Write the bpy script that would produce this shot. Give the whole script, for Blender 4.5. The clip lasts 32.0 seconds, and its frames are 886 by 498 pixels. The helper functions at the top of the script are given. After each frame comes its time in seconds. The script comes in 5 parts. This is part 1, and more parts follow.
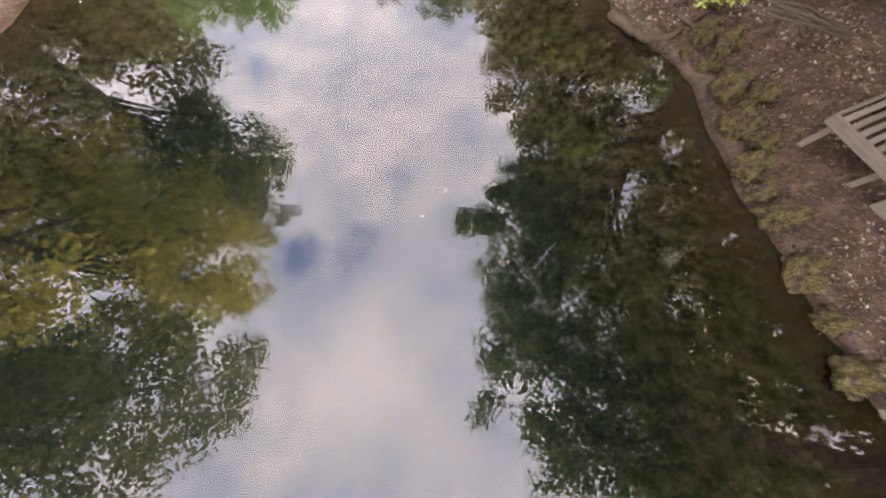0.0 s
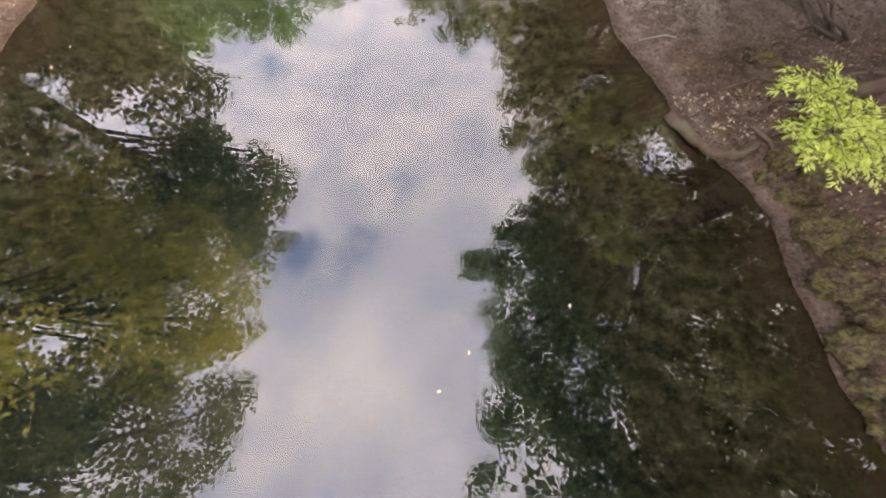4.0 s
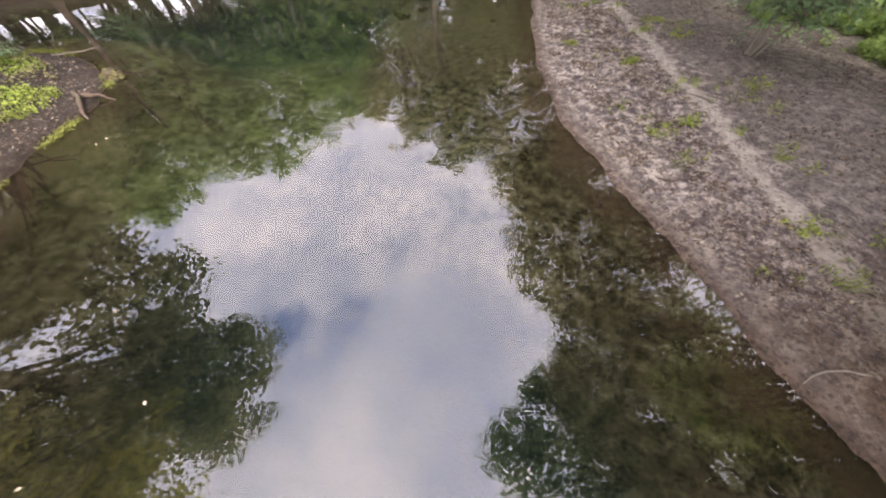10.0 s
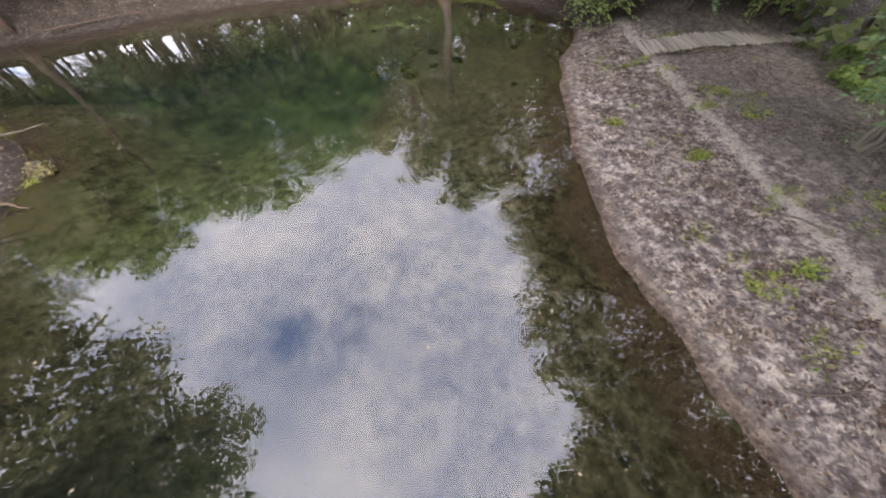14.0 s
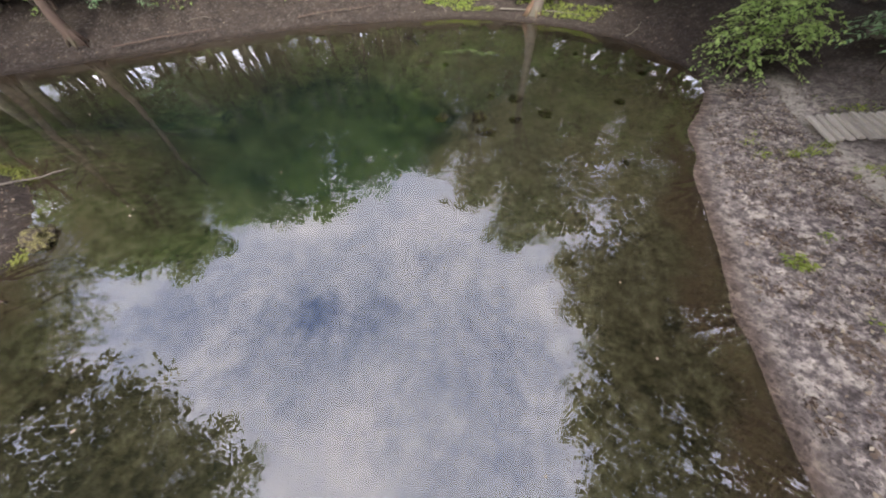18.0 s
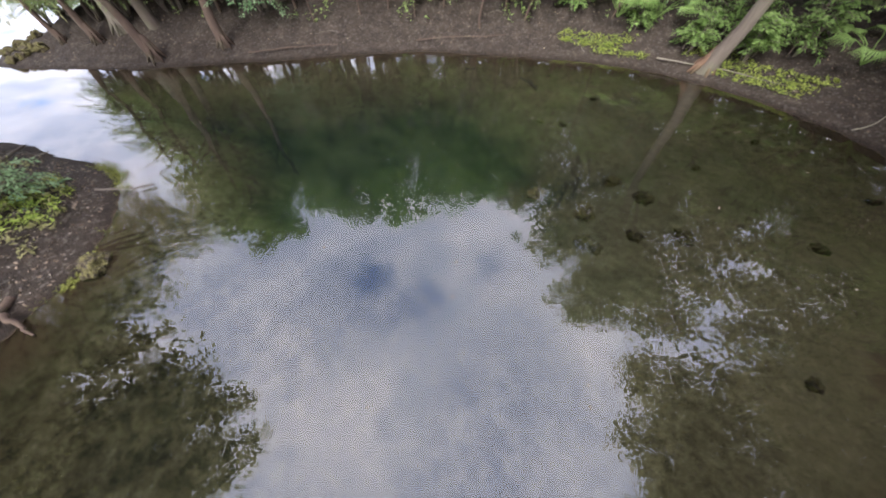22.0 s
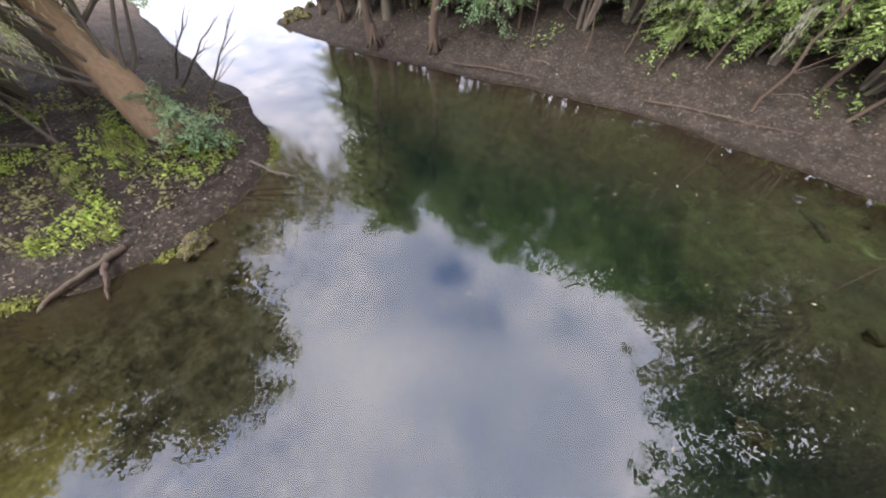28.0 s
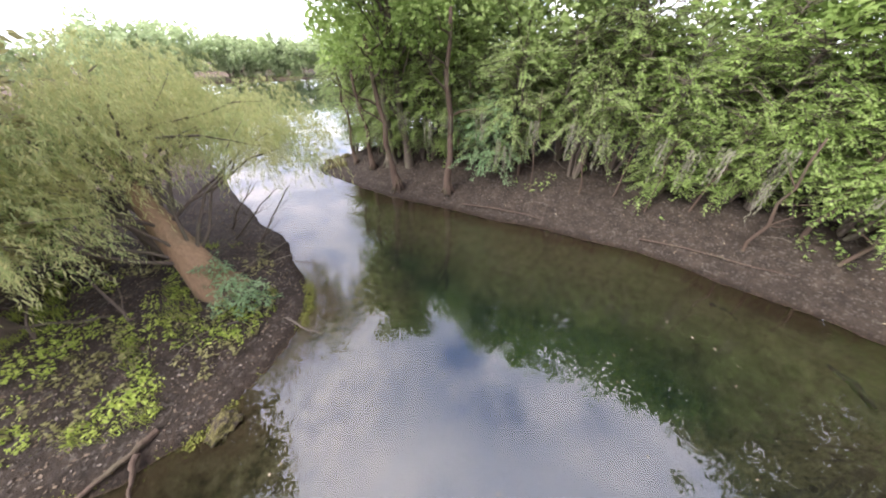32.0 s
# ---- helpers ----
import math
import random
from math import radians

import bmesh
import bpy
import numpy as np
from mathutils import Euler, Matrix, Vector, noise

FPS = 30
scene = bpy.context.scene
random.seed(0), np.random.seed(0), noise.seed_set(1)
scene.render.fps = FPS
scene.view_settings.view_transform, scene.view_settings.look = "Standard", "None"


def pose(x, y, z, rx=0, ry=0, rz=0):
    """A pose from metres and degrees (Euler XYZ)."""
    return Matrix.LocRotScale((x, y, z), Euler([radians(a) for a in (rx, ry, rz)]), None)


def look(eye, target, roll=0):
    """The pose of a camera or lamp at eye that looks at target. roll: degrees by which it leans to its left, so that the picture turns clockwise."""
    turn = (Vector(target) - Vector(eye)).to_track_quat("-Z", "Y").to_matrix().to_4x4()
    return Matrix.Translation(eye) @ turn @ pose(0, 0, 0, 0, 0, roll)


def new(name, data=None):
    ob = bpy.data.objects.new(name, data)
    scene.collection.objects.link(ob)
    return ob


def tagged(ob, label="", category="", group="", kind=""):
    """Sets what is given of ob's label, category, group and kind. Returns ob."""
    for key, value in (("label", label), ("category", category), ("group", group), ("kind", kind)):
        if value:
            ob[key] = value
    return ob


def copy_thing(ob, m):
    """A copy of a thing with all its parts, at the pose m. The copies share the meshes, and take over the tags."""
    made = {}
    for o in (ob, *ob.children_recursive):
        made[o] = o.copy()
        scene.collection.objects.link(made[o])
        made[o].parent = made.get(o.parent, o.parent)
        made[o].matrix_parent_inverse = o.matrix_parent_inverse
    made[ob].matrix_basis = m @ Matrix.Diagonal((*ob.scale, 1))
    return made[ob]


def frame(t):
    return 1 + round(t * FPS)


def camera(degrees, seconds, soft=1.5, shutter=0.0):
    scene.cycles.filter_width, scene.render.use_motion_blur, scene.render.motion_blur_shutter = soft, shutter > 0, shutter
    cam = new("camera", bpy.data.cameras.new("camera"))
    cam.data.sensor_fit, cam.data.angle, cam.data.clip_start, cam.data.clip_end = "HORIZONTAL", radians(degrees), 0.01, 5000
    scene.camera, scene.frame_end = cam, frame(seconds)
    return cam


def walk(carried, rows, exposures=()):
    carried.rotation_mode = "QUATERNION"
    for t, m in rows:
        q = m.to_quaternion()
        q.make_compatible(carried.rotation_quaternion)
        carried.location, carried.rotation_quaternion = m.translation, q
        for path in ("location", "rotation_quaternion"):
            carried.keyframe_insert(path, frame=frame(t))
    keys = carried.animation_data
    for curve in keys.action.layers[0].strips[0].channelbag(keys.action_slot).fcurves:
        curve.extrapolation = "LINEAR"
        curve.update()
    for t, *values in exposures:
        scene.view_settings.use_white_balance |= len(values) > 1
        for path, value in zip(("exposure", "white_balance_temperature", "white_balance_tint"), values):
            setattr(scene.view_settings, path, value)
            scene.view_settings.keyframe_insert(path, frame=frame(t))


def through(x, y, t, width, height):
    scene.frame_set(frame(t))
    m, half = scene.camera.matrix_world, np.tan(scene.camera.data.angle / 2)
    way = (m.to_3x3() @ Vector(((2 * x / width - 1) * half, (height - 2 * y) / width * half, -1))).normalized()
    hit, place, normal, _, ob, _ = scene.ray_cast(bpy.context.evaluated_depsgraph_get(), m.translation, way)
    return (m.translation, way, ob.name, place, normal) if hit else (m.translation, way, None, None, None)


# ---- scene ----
cam = camera(118.1, 32.0, 2.1)
PATH = [  # seconds, x, y, z, yaw, pitch, lean
    (0, -0.000, 0.000, 3.869, -0.00, -72.91, 2.01), (0.5, 0.134, 0.005, 3.795, 2.28, -71.96, 1.27), (1, 0.180, 0.276, 3.771, 4.08, -72.22, 1.36),
    (1.5, 0.183, 0.614, 3.748, 4.19, -72.13, 1.33), (2, 0.136, 0.944, 3.698, 3.56, -72.24, 2.12), (2.5, 0.048, 1.281, 3.640, 2.60, -72.17, 3.11),
    (3, -0.074, 1.625, 3.605, 1.68, -72.17, 3.91), (3.5, -0.255, 1.999, 3.635, 1.14, -71.95, 4.46), (5.5, -0.899, 3.503, 3.950, -0.20, -71.81, 4.16),
    (6, -0.998, 3.920, 4.007, -0.16, -71.76, 4.25), (7, -1.134, 4.910, 3.973, -0.40, -70.97, 3.95), (8, -1.553, 5.761, 3.892, -1.97, -64.86, 4.26),
    (9, -1.685, 6.756, 3.889, -2.02, -61.15, 3.98), (10, -1.814, 7.768, 3.762, -1.28, -57.96, 2.87), (11, -1.808, 8.840, 3.690, -0.61, -55.53, 2.08),
    (12, -1.780, 9.690, 3.703, 0.06, -55.65, 1.99), (13, -1.735, 10.457, 3.802, 0.88, -55.70, 2.06), (13.5, -1.758, 10.797, 3.854, 1.52, -55.71, 2.30),
    (15.5, -2.740, 12.188, 3.761, 3.22, -54.15, 0.01), (16, -2.864, 12.602, 3.733, 5.78, -54.09, 0.49), (17, -3.006, 13.408, 3.760, 8.26, -54.26, 0.94),
    (18, -3.055, 14.164, 3.822, 13.04, -54.94, 1.47), (19, -2.999, 14.837, 3.933, 18.72, -55.69, 2.03), (20, -3.085, 15.449, 4.000, 25.11, -54.87, 1.65),
    (21, -3.283, 15.885, 4.223, 30.87, -55.09, 1.05), (22, -4.062, 16.810, 4.084, 35.82, -55.05, 0.37), (23, -4.816, 17.449, 3.940, 39.71, -54.87, 0.09),
    (24, -5.414, 17.794, 3.831, 45.84, -54.33, 0.72), (24.5, -5.636, 17.981, 3.766, 51.83, -54.10, 0.79), (25, -5.806, 18.100, 3.728, 57.01, -53.97, 1.18),
    (25.5, -5.924, 18.130, 3.723, 59.46, -53.97, 1.51), (27.5, -6.468, 18.142, 3.701, 67.75, -53.85, 2.91), (28, -6.616, 18.110, 3.703, 68.64, -53.32, 2.94),
    (28.5, -6.840, 18.078, 3.737, 69.59, -50.69, 2.97), (29, -7.007, 18.076, 3.752, 70.62, -46.22, 2.32), (29.5, -7.183, 18.079, 3.836, 70.90, -42.04, 1.88),
    (30, -7.321, 18.108, 3.973, 71.27, -38.99, 1.59), (30.5, -7.447, 18.132, 4.216, 71.52, -38.66, 1.50), (31, -7.525, 18.149, 4.496, 71.63, -37.92, 0.76),
    (32, -7.585, 18.149, 5.167, 71.82, -36.73, -0.06),
]
walk(cam, [(t, pose(x, y, z, 90 + p, 0, w) @ pose(0, 0, 0, 0, 0, r)) for t, x, y, z, w, p, r in PATH],
     [(0.0, 1.00, 7250, 13), (3.0, 0.98, 7250, 13), (9.0, 0.96, 6950, 13), (13.0, 0.76, 6550, 9), (18.0, 0.66, 6350, 8), (22.0, 0.54, 6250, 7), (26.0, 0.54, 6250, 7), (32.0, 0.66, 6450, 9)])

# ---- light: an overcast sky with bright broken cloud ----
world = bpy.data.worlds.new("world")
scene.world = world
world.use_nodes = True
wn, wl = world.node_tree.nodes, world.node_tree.links
wn.clear()
w_out = wn.new("ShaderNodeOutputWorld")
w_bg = wn.new("ShaderNodeBackground")
sky = wn.new("ShaderNodeTexSky")
sky.sky_type, sky.sun_disc, sky.sun_elevation, sky.sun_rotation = "NISHITA", False, radians(48), radians(165)
coord = wn.new("ShaderNodeTexCoord")
split = wn.new("ShaderNodeSeparateXYZ")
wl.new(coord.outputs["Generated"], split.inputs[0])


def wmath(op, a, b=None):
    n = wn.new("ShaderNodeMath")
    n.operation = op
    for i, v in enumerate((a, b)):
        if v is None:
            continue
        if isinstance(v, (int, float)):
            n.inputs[i].default_value = v
        else:
            wl.new(v, n.inputs[i])
    return n.outputs[0]


height = wmath("MAXIMUM", split.outputs[2], 0.06)
plan = wn.new("ShaderNodeCombineXYZ")  # the cloud layer seen as a flat sheet overhead
wl.new(wmath("DIVIDE", split.outputs[0], height), plan.inputs[0])
wl.new(wmath("DIVIDE", split.outputs[1], height), plan.inputs[1])


def wnoise(scale, detail, rough, w):
    n = wn.new("ShaderNodeTexNoise")
    n.noise_dimensions = "4D"
    n.inputs["W"].default_value = w
    n.inputs["Scale"].default_value, n.inputs["Detail"].default_value, n.inputs["Roughness"].default_value = scale, detail, rough
    wl.new(plan.outputs[0], n.inputs["Vector"])
    return n.outputs["Fac"]


def wramp(fac, stops):
    n = wn.new("ShaderNodeValToRGB")
    while len(n.color_ramp.elements) < len(stops):
        n.color_ramp.elements.new(0.5)
    for e, (p, c) in zip(n.color_ramp.elements, stops):
        e.position, e.color = p, (*c, 1)
    wl.new(fac, n.inputs[0])
    return n.outputs[0]


SKY = 2.0
cloud = wramp(wnoise(2.2, 10, 0.66, 3.1), [(0.32, (0.52, 0.55, 0.74)), (0.45, (0.72, 0.72, 0.88)), (0.54, (0.92, 0.88, 1.00)), (0.65, (1.22, 1.11, 1.18))])
gap = wn.new("ShaderNodeVectorMath")  # one clear blue gap among the clouds
gap.operation = "DISTANCE"
wl.new(plan.outputs[0], gap.inputs[0])
gap.inputs[1].default_value = (-0.56, 0.27, 0.0)
ragged = wmath("ADD", wmath("MULTIPLY", gap.outputs["Value"], 1.1), wmath("MULTIPLY", wnoise(5.5, 7, 0.65, 1.7), 0.55))
cover = wmath("MULTIPLY", wramp(wnoise(1.5, 7, 0.60, 7.4), [(0.28, (0, 0, 0)), (0.42, (1, 1, 1))]), wramp(ragged, [(0.30, (0.25, 0.25, 0.25)), (0.42, (1, 1, 1))]))
blue = wn.new("ShaderNodeMixRGB")
blue.blend_type = "MULTIPLY"
blue.inputs[0].default_value = 1
blue.inputs[2].default_value = (0.15, 0.16, 0.20, 1)
wl.new(sky.outputs[0], blue.inputs[1])
mixed = wn.new("ShaderNodeMixRGB")
wl.new(cover, mixed.inputs[0])
wl.new(blue.outputs[0], mixed.inputs[1])
wl.new(cloud, mixed.inputs[2])
wl.new(mixed.outputs[0], w_bg.inputs[0])
wl.new(wmath("MULTIPLY", wmath("ADD", wmath("MULTIPLY", height, 0.25), wmath("ADD", wmath("MULTIPLY", wmath("POWER", wmath("SUBTRACT", 1.0, height), 5.0), 0.9), 1.0)), SKY), w_bg.inputs[1])  # thin overcast, brightest towards the horizon
wl.new(w_bg.outputs[0], w_out.inputs[0])

sun = new("sun", bpy.data.lights.new("sun", "SUN"))
sun.data.energy, sun.data.angle, sun.data.color = 5.6, radians(24), (1.0, 0.97, 0.93)
sun.matrix_world = look((14, -42, 60), (0, 10, 0))


# ---- materials ----
def material(name):
    m = bpy.data.materials.new(name)
    m.use_nodes = True
    m.node_tree.nodes.clear()
    return m, m.node_tree.nodes, m.node_tree.links


def node(nodes, links, kind, ins=(), operation="", blend_type=""):
    n = nodes.new("ShaderNode" + kind)
    if operation:
        n.operation = operation
    if blend_type:
        n.blend_type = blend_type
    for k, v in dict(ins).items():
        if isinstance(v, bpy.types.NodeSocket):
            links.new(v, n.inputs[k])
        else:
            n.inputs[k].default_value = v
    return n


def ramp(nodes, links, fac, stops):
    n = nodes.new("ShaderNodeValToRGB")
    while len(n.color_ramp.elements) < len(stops):
        n.color_ramp.elements.new(0.5)
    for e, (p, c) in zip(n.color_ramp.elements, stops):
        e.position, e.color = p, ((*c, 1) if isinstance(c, tuple) else (c, c, c, 1))
    links.new(fac, n.inputs[0])
    return n.outputs[0]


def mix(nodes, links, fac, a, b, how="MIX"):
    return node(nodes, links, "MixRGB", {0: fac, 1: a, 2: b}, blend_type=how).outputs[0]


def noise_fac(nodes, links, vec, scale, detail=4, rough=0.55):
    return node(nodes, links, "TexNoise", {"Vector": vec, "Scale": scale, "Detail": detail, "Roughness": rough}).outputs["Fac"]


def finish(m, nodes, links, colour, rough=0.9, bump=None, strength=0.4, distance=0.02, spec=0.3, extra=None):
    b = node(nodes, links, "BsdfPrincipled", {"Base Color": colour, "Roughness": rough, "Specular IOR Level": spec})
    if bump is not None:
        links.new(node(nodes, links, "Bump", {"Height": bump, "Strength": strength, "Distance": distance}).outputs[0], b.inputs["Normal"])
    shader = b.outputs[0]
    o = nodes.new("ShaderNodeOutputMaterial")
    links.new(shader, o.inputs[0])
    return m


def leaf_material(name, dark, mid, light, through=0.45, gloss=0.06):
    m, n, l = material(name)
    geo = n.new("ShaderNodeNewGeometry")
    obj = n.new("ShaderNodeObjectInfo")
    col = ramp(n, l, geo.outputs["Random Per Island"], [(0.0, dark), (0.55, mid), (1.0, light)])
    patch = noise_fac(n, l, geo.outputs["Position"], 0.9, 2)
    col = mix(n, l, ramp(n, l, patch, [(0.35, 0.0), (0.65, 0.6)]), col, (*light, 1))
    shade = ramp(n, l, obj.outputs["Random"], [(0.0, 0.82), (1.0, 1.12)])
    col = mix(n, l, 1.0, col, shade, "MULTIPLY")
    d = node(n, l, "BsdfPrincipled", {"Base Color": col, "Roughness": 0.7, "Specular IOR Level": 0.12})
    t = node(n, l, "BsdfTranslucent", {"Color": col})
    s = node(n, l, "MixShader", {0: through, 1: d.outputs[0], 2: t.outputs[0]})
    o = n.new("ShaderNodeOutputMaterial")
    l.new(s.outputs[0], o.inputs[0])
    return m


LEAF_OAK = leaf_material("oak_leaf", (0.070, 0.096, 0.044), (0.175, 0.215, 0.098), (0.340, 0.375, 0.170), 0.6)
LEAF_OLIVE = leaf_material("olive_leaf", (0.110, 0.108, 0.050), (0.260, 0.250, 0.115), (0.460, 0.435, 0.210), 0.6)
LEAF_GOLD = leaf_material("golden_green_leaf", (0.240, 0.222, 0.050), (0.480, 0.440, 0.100), (0.700, 0.630, 0.170), 0.62)
LEAF_BRIGHT = leaf_material("bright_leaf", (0.170, 0.250, 0.070), (0.285, 0.400, 0.120), (0.430, 0.540, 0.190), 0.5)
LEAF_PALE = leaf_material("pale_leaf", (0.200, 0.275, 0.095), (0.330, 0.430, 0.160), (0.470, 0.560, 0.240), 0.5)
LEAF_WILLOW = leaf_material("willow_leaf", (0.300, 0.365, 0.150), (0.455, 0.520, 0.240), (0.650, 0.610, 0.300), 0.55)
LEAF_WEED = leaf_material("weed_leaf", (0.110, 0.150, 0.035), (0.220, 0.280, 0.060), (0.370, 0.410, 0.100), 0.4)
LEAF_LIME = leaf_material("lime_leaf", (0.190, 0.260, 0.050), (0.360, 0.460, 0.095), (0.540, 0.610, 0.160), 0.5)
# leaves across the lake: distance haze is put into this pale, greyed green
LEAF_FAR_HAZED = leaf_material("far_leaf_hazed", (0.250, 0.330, 0.160), (0.360, 0.440, 0.230), (0.460, 0.520, 0.300), 0.5)
LEAF_BLUE = leaf_material("blue_green_leaf", (0.110, 0.190, 0.095), (0.210, 0.330, 0.165), (0.330, 0.450, 0.240), 0.45)
LEAF_FERN = leaf_material("fern_leaf", (0.120, 0.190, 0.055), (0.190, 0.290, 0.085), (0.280, 0.390, 0.130), 0.45)
LEAF_DEAD = leaf_material("fallen_leaf", (0.10, 0.065, 0.04), (0.24, 0.17, 0.11), (0.48, 0.42, 0.32), 0.1)
LEAF_DULL = leaf_material("dull_fallen_leaf", (0.10, 0.08, 0.072), (0.205, 0.165, 0.145), (0.36, 0.30, 0.26), 0.1)
LEAF_MUD = leaf_material("muddy_fallen_leaf", (0.050, 0.034, 0.026), (0.105, 0.074, 0.055), (0.21, 0.16, 0.12), 0.1)
LEAF_MOSS = leaf_material("green_moss", (0.060, 0.070, 0.014), (0.130, 0.145, 0.030), (0.240, 0.240, 0.060), 0.2)
MOSS_GREY = leaf_material("grey_moss", (0.12, 0.12, 0.08), (0.20, 0.19, 0.14), (0.30, 0.28, 0.22), 0.3)


def bark(name, dark, light, scale=9.0):
    m, n, l = material(name)
    tc = n.new("ShaderNodeTexCoord")
    mp = node(n, l, "Mapping", {"Vector": tc.outputs["Object"], "Scale": (1, 1, 0.18)})
    f = noise_fac(n, l, mp.outputs[0], scale, 6, 0.65)
    g = noise_fac(n, l, tc.outputs["Object"], 1.4, 3)
    col = mix(n, l, f, (*dark, 1), (*light, 1))
    col = mix(n, l, ramp(n, l, g, [(0.5, 0.0), (0.75, 0.5)]), col, (0.13, 0.14, 0.08, 1))
    return finish(m, n, l, col, 0.92, f, 0.9, 0.04)


BARK = bark("bark", (0.055, 0.042, 0.034), (0.17, 0.135, 0.11))
BARK_RED = bark("red_brown_bark", (0.12, 0.070, 0.042), (0.40, 0.27, 0.165), 14)
BARK_ROOT = bark("red_brown_root", (0.060, 0.034, 0.022), (0.19, 0.112, 0.072), 12)
BARK_PALE = bark("pale_bark", (0.12, 0.10, 0.08), (0.34, 0.30, 0.25))
BARK_GREY = bark("grey_bark", (0.085, 0.070, 0.056), (0.235, 0.200, 0.160))
BARK_DARK = bark("dark_brown_bark", (0.040, 0.026, 0.020), (0.125, 0.085, 0.065))
TWIG = bark("dead_twig", (0.07, 0.055, 0.045), (0.24, 0.20, 0.17), 20)


def ground_material():
    m, n, l = material("bank_soil")
    geo = n.new("ShaderNodeNewGeometry")
    pos = geo.outputs["Position"]
    sep = node(n, l, "SeparateXYZ", {0: pos})
    big = noise_fac(n, l, pos, 0.55, 5, 0.6)
    med = noise_fac(n, l, pos, 3.2, 6, 0.65)
    lump = noise_fac(n, l, pos, 5.2, 7, 0.68)
    fine = noise_fac(n, l, pos, 24.0, 6, 0.7)
    sand = ramp(n, l, lump, [(0.38, (0.085, 0.068, 0.062)), (0.47, (0.165, 0.135, 0.125)), (0.53, (0.300, 0.252, 0.225)), (0.61, (0.54, 0.465, 0.39))])
    bare = ramp(n, l, med, [(0.3, (0.115, 0.097, 0.086)), (0.55, (0.200, 0.170, 0.148)), (0.78, (0.290, 0.248, 0.214))])
    mud = ramp(n, l, med, [(0.3, (0.020, 0.014, 0.011)), (0.55, (0.042, 0.030, 0.023)), (0.78, (0.086, 0.064, 0.050))])
    litter = ramp(n, l, med, [(0.3, (0.045, 0.030, 0.022)), (0.5, (0.105, 0.070, 0.050)), (0.62, (0.15, 0.105, 0.070)), (0.8, (0.22, 0.158, 0.105))])
    wob = node(n, l, "Math", {0: big, 1: 5.0}, operation="MULTIPLY").outputs[0]
    ysoft = node(n, l, "Math", {0: sep.outputs[1], 1: wob}, operation="ADD").outputs[0]
    xsoft = node(n, l, "Math", {0: sep.outputs[0], 1: node(n, l, "Math", {0: big, 1: 2.0}, operation="MULTIPLY").outputs[0]}, operation="ADD").outputs[0]
    far_side = node(n, l, "MapRange", {0: ysoft, 1: 26.0, 2: 28.5}).outputs[0]
    west = node(n, l, "MapRange", {0: xsoft, 1: 0.0, 2: -3.0}).outputs[0]
    near_side = node(n, l, "MapRange", {0: ysoft, 1: 13.5, 2: 10.5}).outputs[0]
    upland = node(n, l, "MapRange", {0: xsoft, 1: 5.5, 2: 6.3}).outputs[0]
    col = mix(n, l, upland, sand, mix(n, l, 0.35, bare, sand))
    rut = node(n, l, "Math", {0: node(n, l, "Math", {0: big, 1: 0.5}, operation="MULTIPLY").outputs[0], 1: sep.outputs[0]}, operation="ADD").outputs[0]
    rut = node(n, l, "Math", {0: rut, 1: 4.70}, operation="SUBTRACT").outputs[0]  # a pale worn track along the beach
    rut = node(n, l, "MapRange", {0: node(n, l, "Math", {0: rut}, operation="ABSOLUTE").outputs[0], 1: 0.30, 2: 0.10}).outputs[0]
    rut = node(n, l, "Math", {0: rut, 1: ramp(n, l, lump, [(0.3, 0.45), (0.6, 0.9)])}, operation="MULTIPLY").outputs[0]
    col = mix(n, l, rut, col, (0.50, 0.44, 0.37, 1))
    strand = node(n, l, "MapRange", {0: sep.outputs[2], 1: 0.10, 2: 0.04}).outputs[0]  # smooth silt just above the water
    col = mix(n, l, node(n, l, "Math", {0: far_side, 1: west}, operation="MAXIMUM").outputs[0], col, mud)
    col = mix(n, l, near_side, col, litter)
    sandy = node(n, l, "Math", {0: 0.55, 1: node(n, l, "Math", {0: far_side, 1: west}, operation="MAXIMUM").outputs[0]}, operation="SUBTRACT")
    sandy.use_clamp = True
    col = mix(n, l, node(n, l, "Math", {0: strand, 1: sandy.outputs[0]}, operation="MULTIPLY").outputs[0], col, bare)
    specks = node(n, l, "TexVoronoi", {"Vector": pos, "Scale": 21.0, "Randomness": 1.0}).outputs["Color"]
    sp = node(n, l, "SeparateColor", {0: specks}).outputs[0]
    col = mix(n, l, ramp(n, l, sp, [(0.84, 0.0), (0.9, 0.18)]), col, (0.30, 0.26, 0.23, 1))
    col = mix(n, l, ramp(n, l, sp, [(0.12, 0.55), (0.2, 0.0)]), col, (0.05, 0.038, 0.034, 1))
    col = mix(n, l, 0.6, col, ramp(n, l, fine, [(0.3, 0.40), (0.7, 1.3)]), "MULTIPLY")
    wet = node(n, l, "MapRange", {0: sep.outputs[2], 1: 0.06, 2: 0.01}).outputs[0]  # damp rim along the water
    col = mix(n, l, wet, col, mix(n, l, 1.0, col, (0.58, 0.50, 0.44, 1), "MULTIPLY"))
    # pond bed: smooth brown silt by the shore, then algae and weed, with deep water's blue-green painted on lower down
    weed = noise_fac(n, l, pos, 4.2, 8, 0.70)
    broad = noise_fac(n, l, pos, 0.8, 3, 0.6)
    algae = ramp(n, l, weed, [(0.38, (0.040, 0.034, 0.018)), (0.48, (0.105, 0.088, 0.046)), (0.58, (0.175, 0.146, 0.082)), (0.70, (0.27, 0.225, 0.135))])
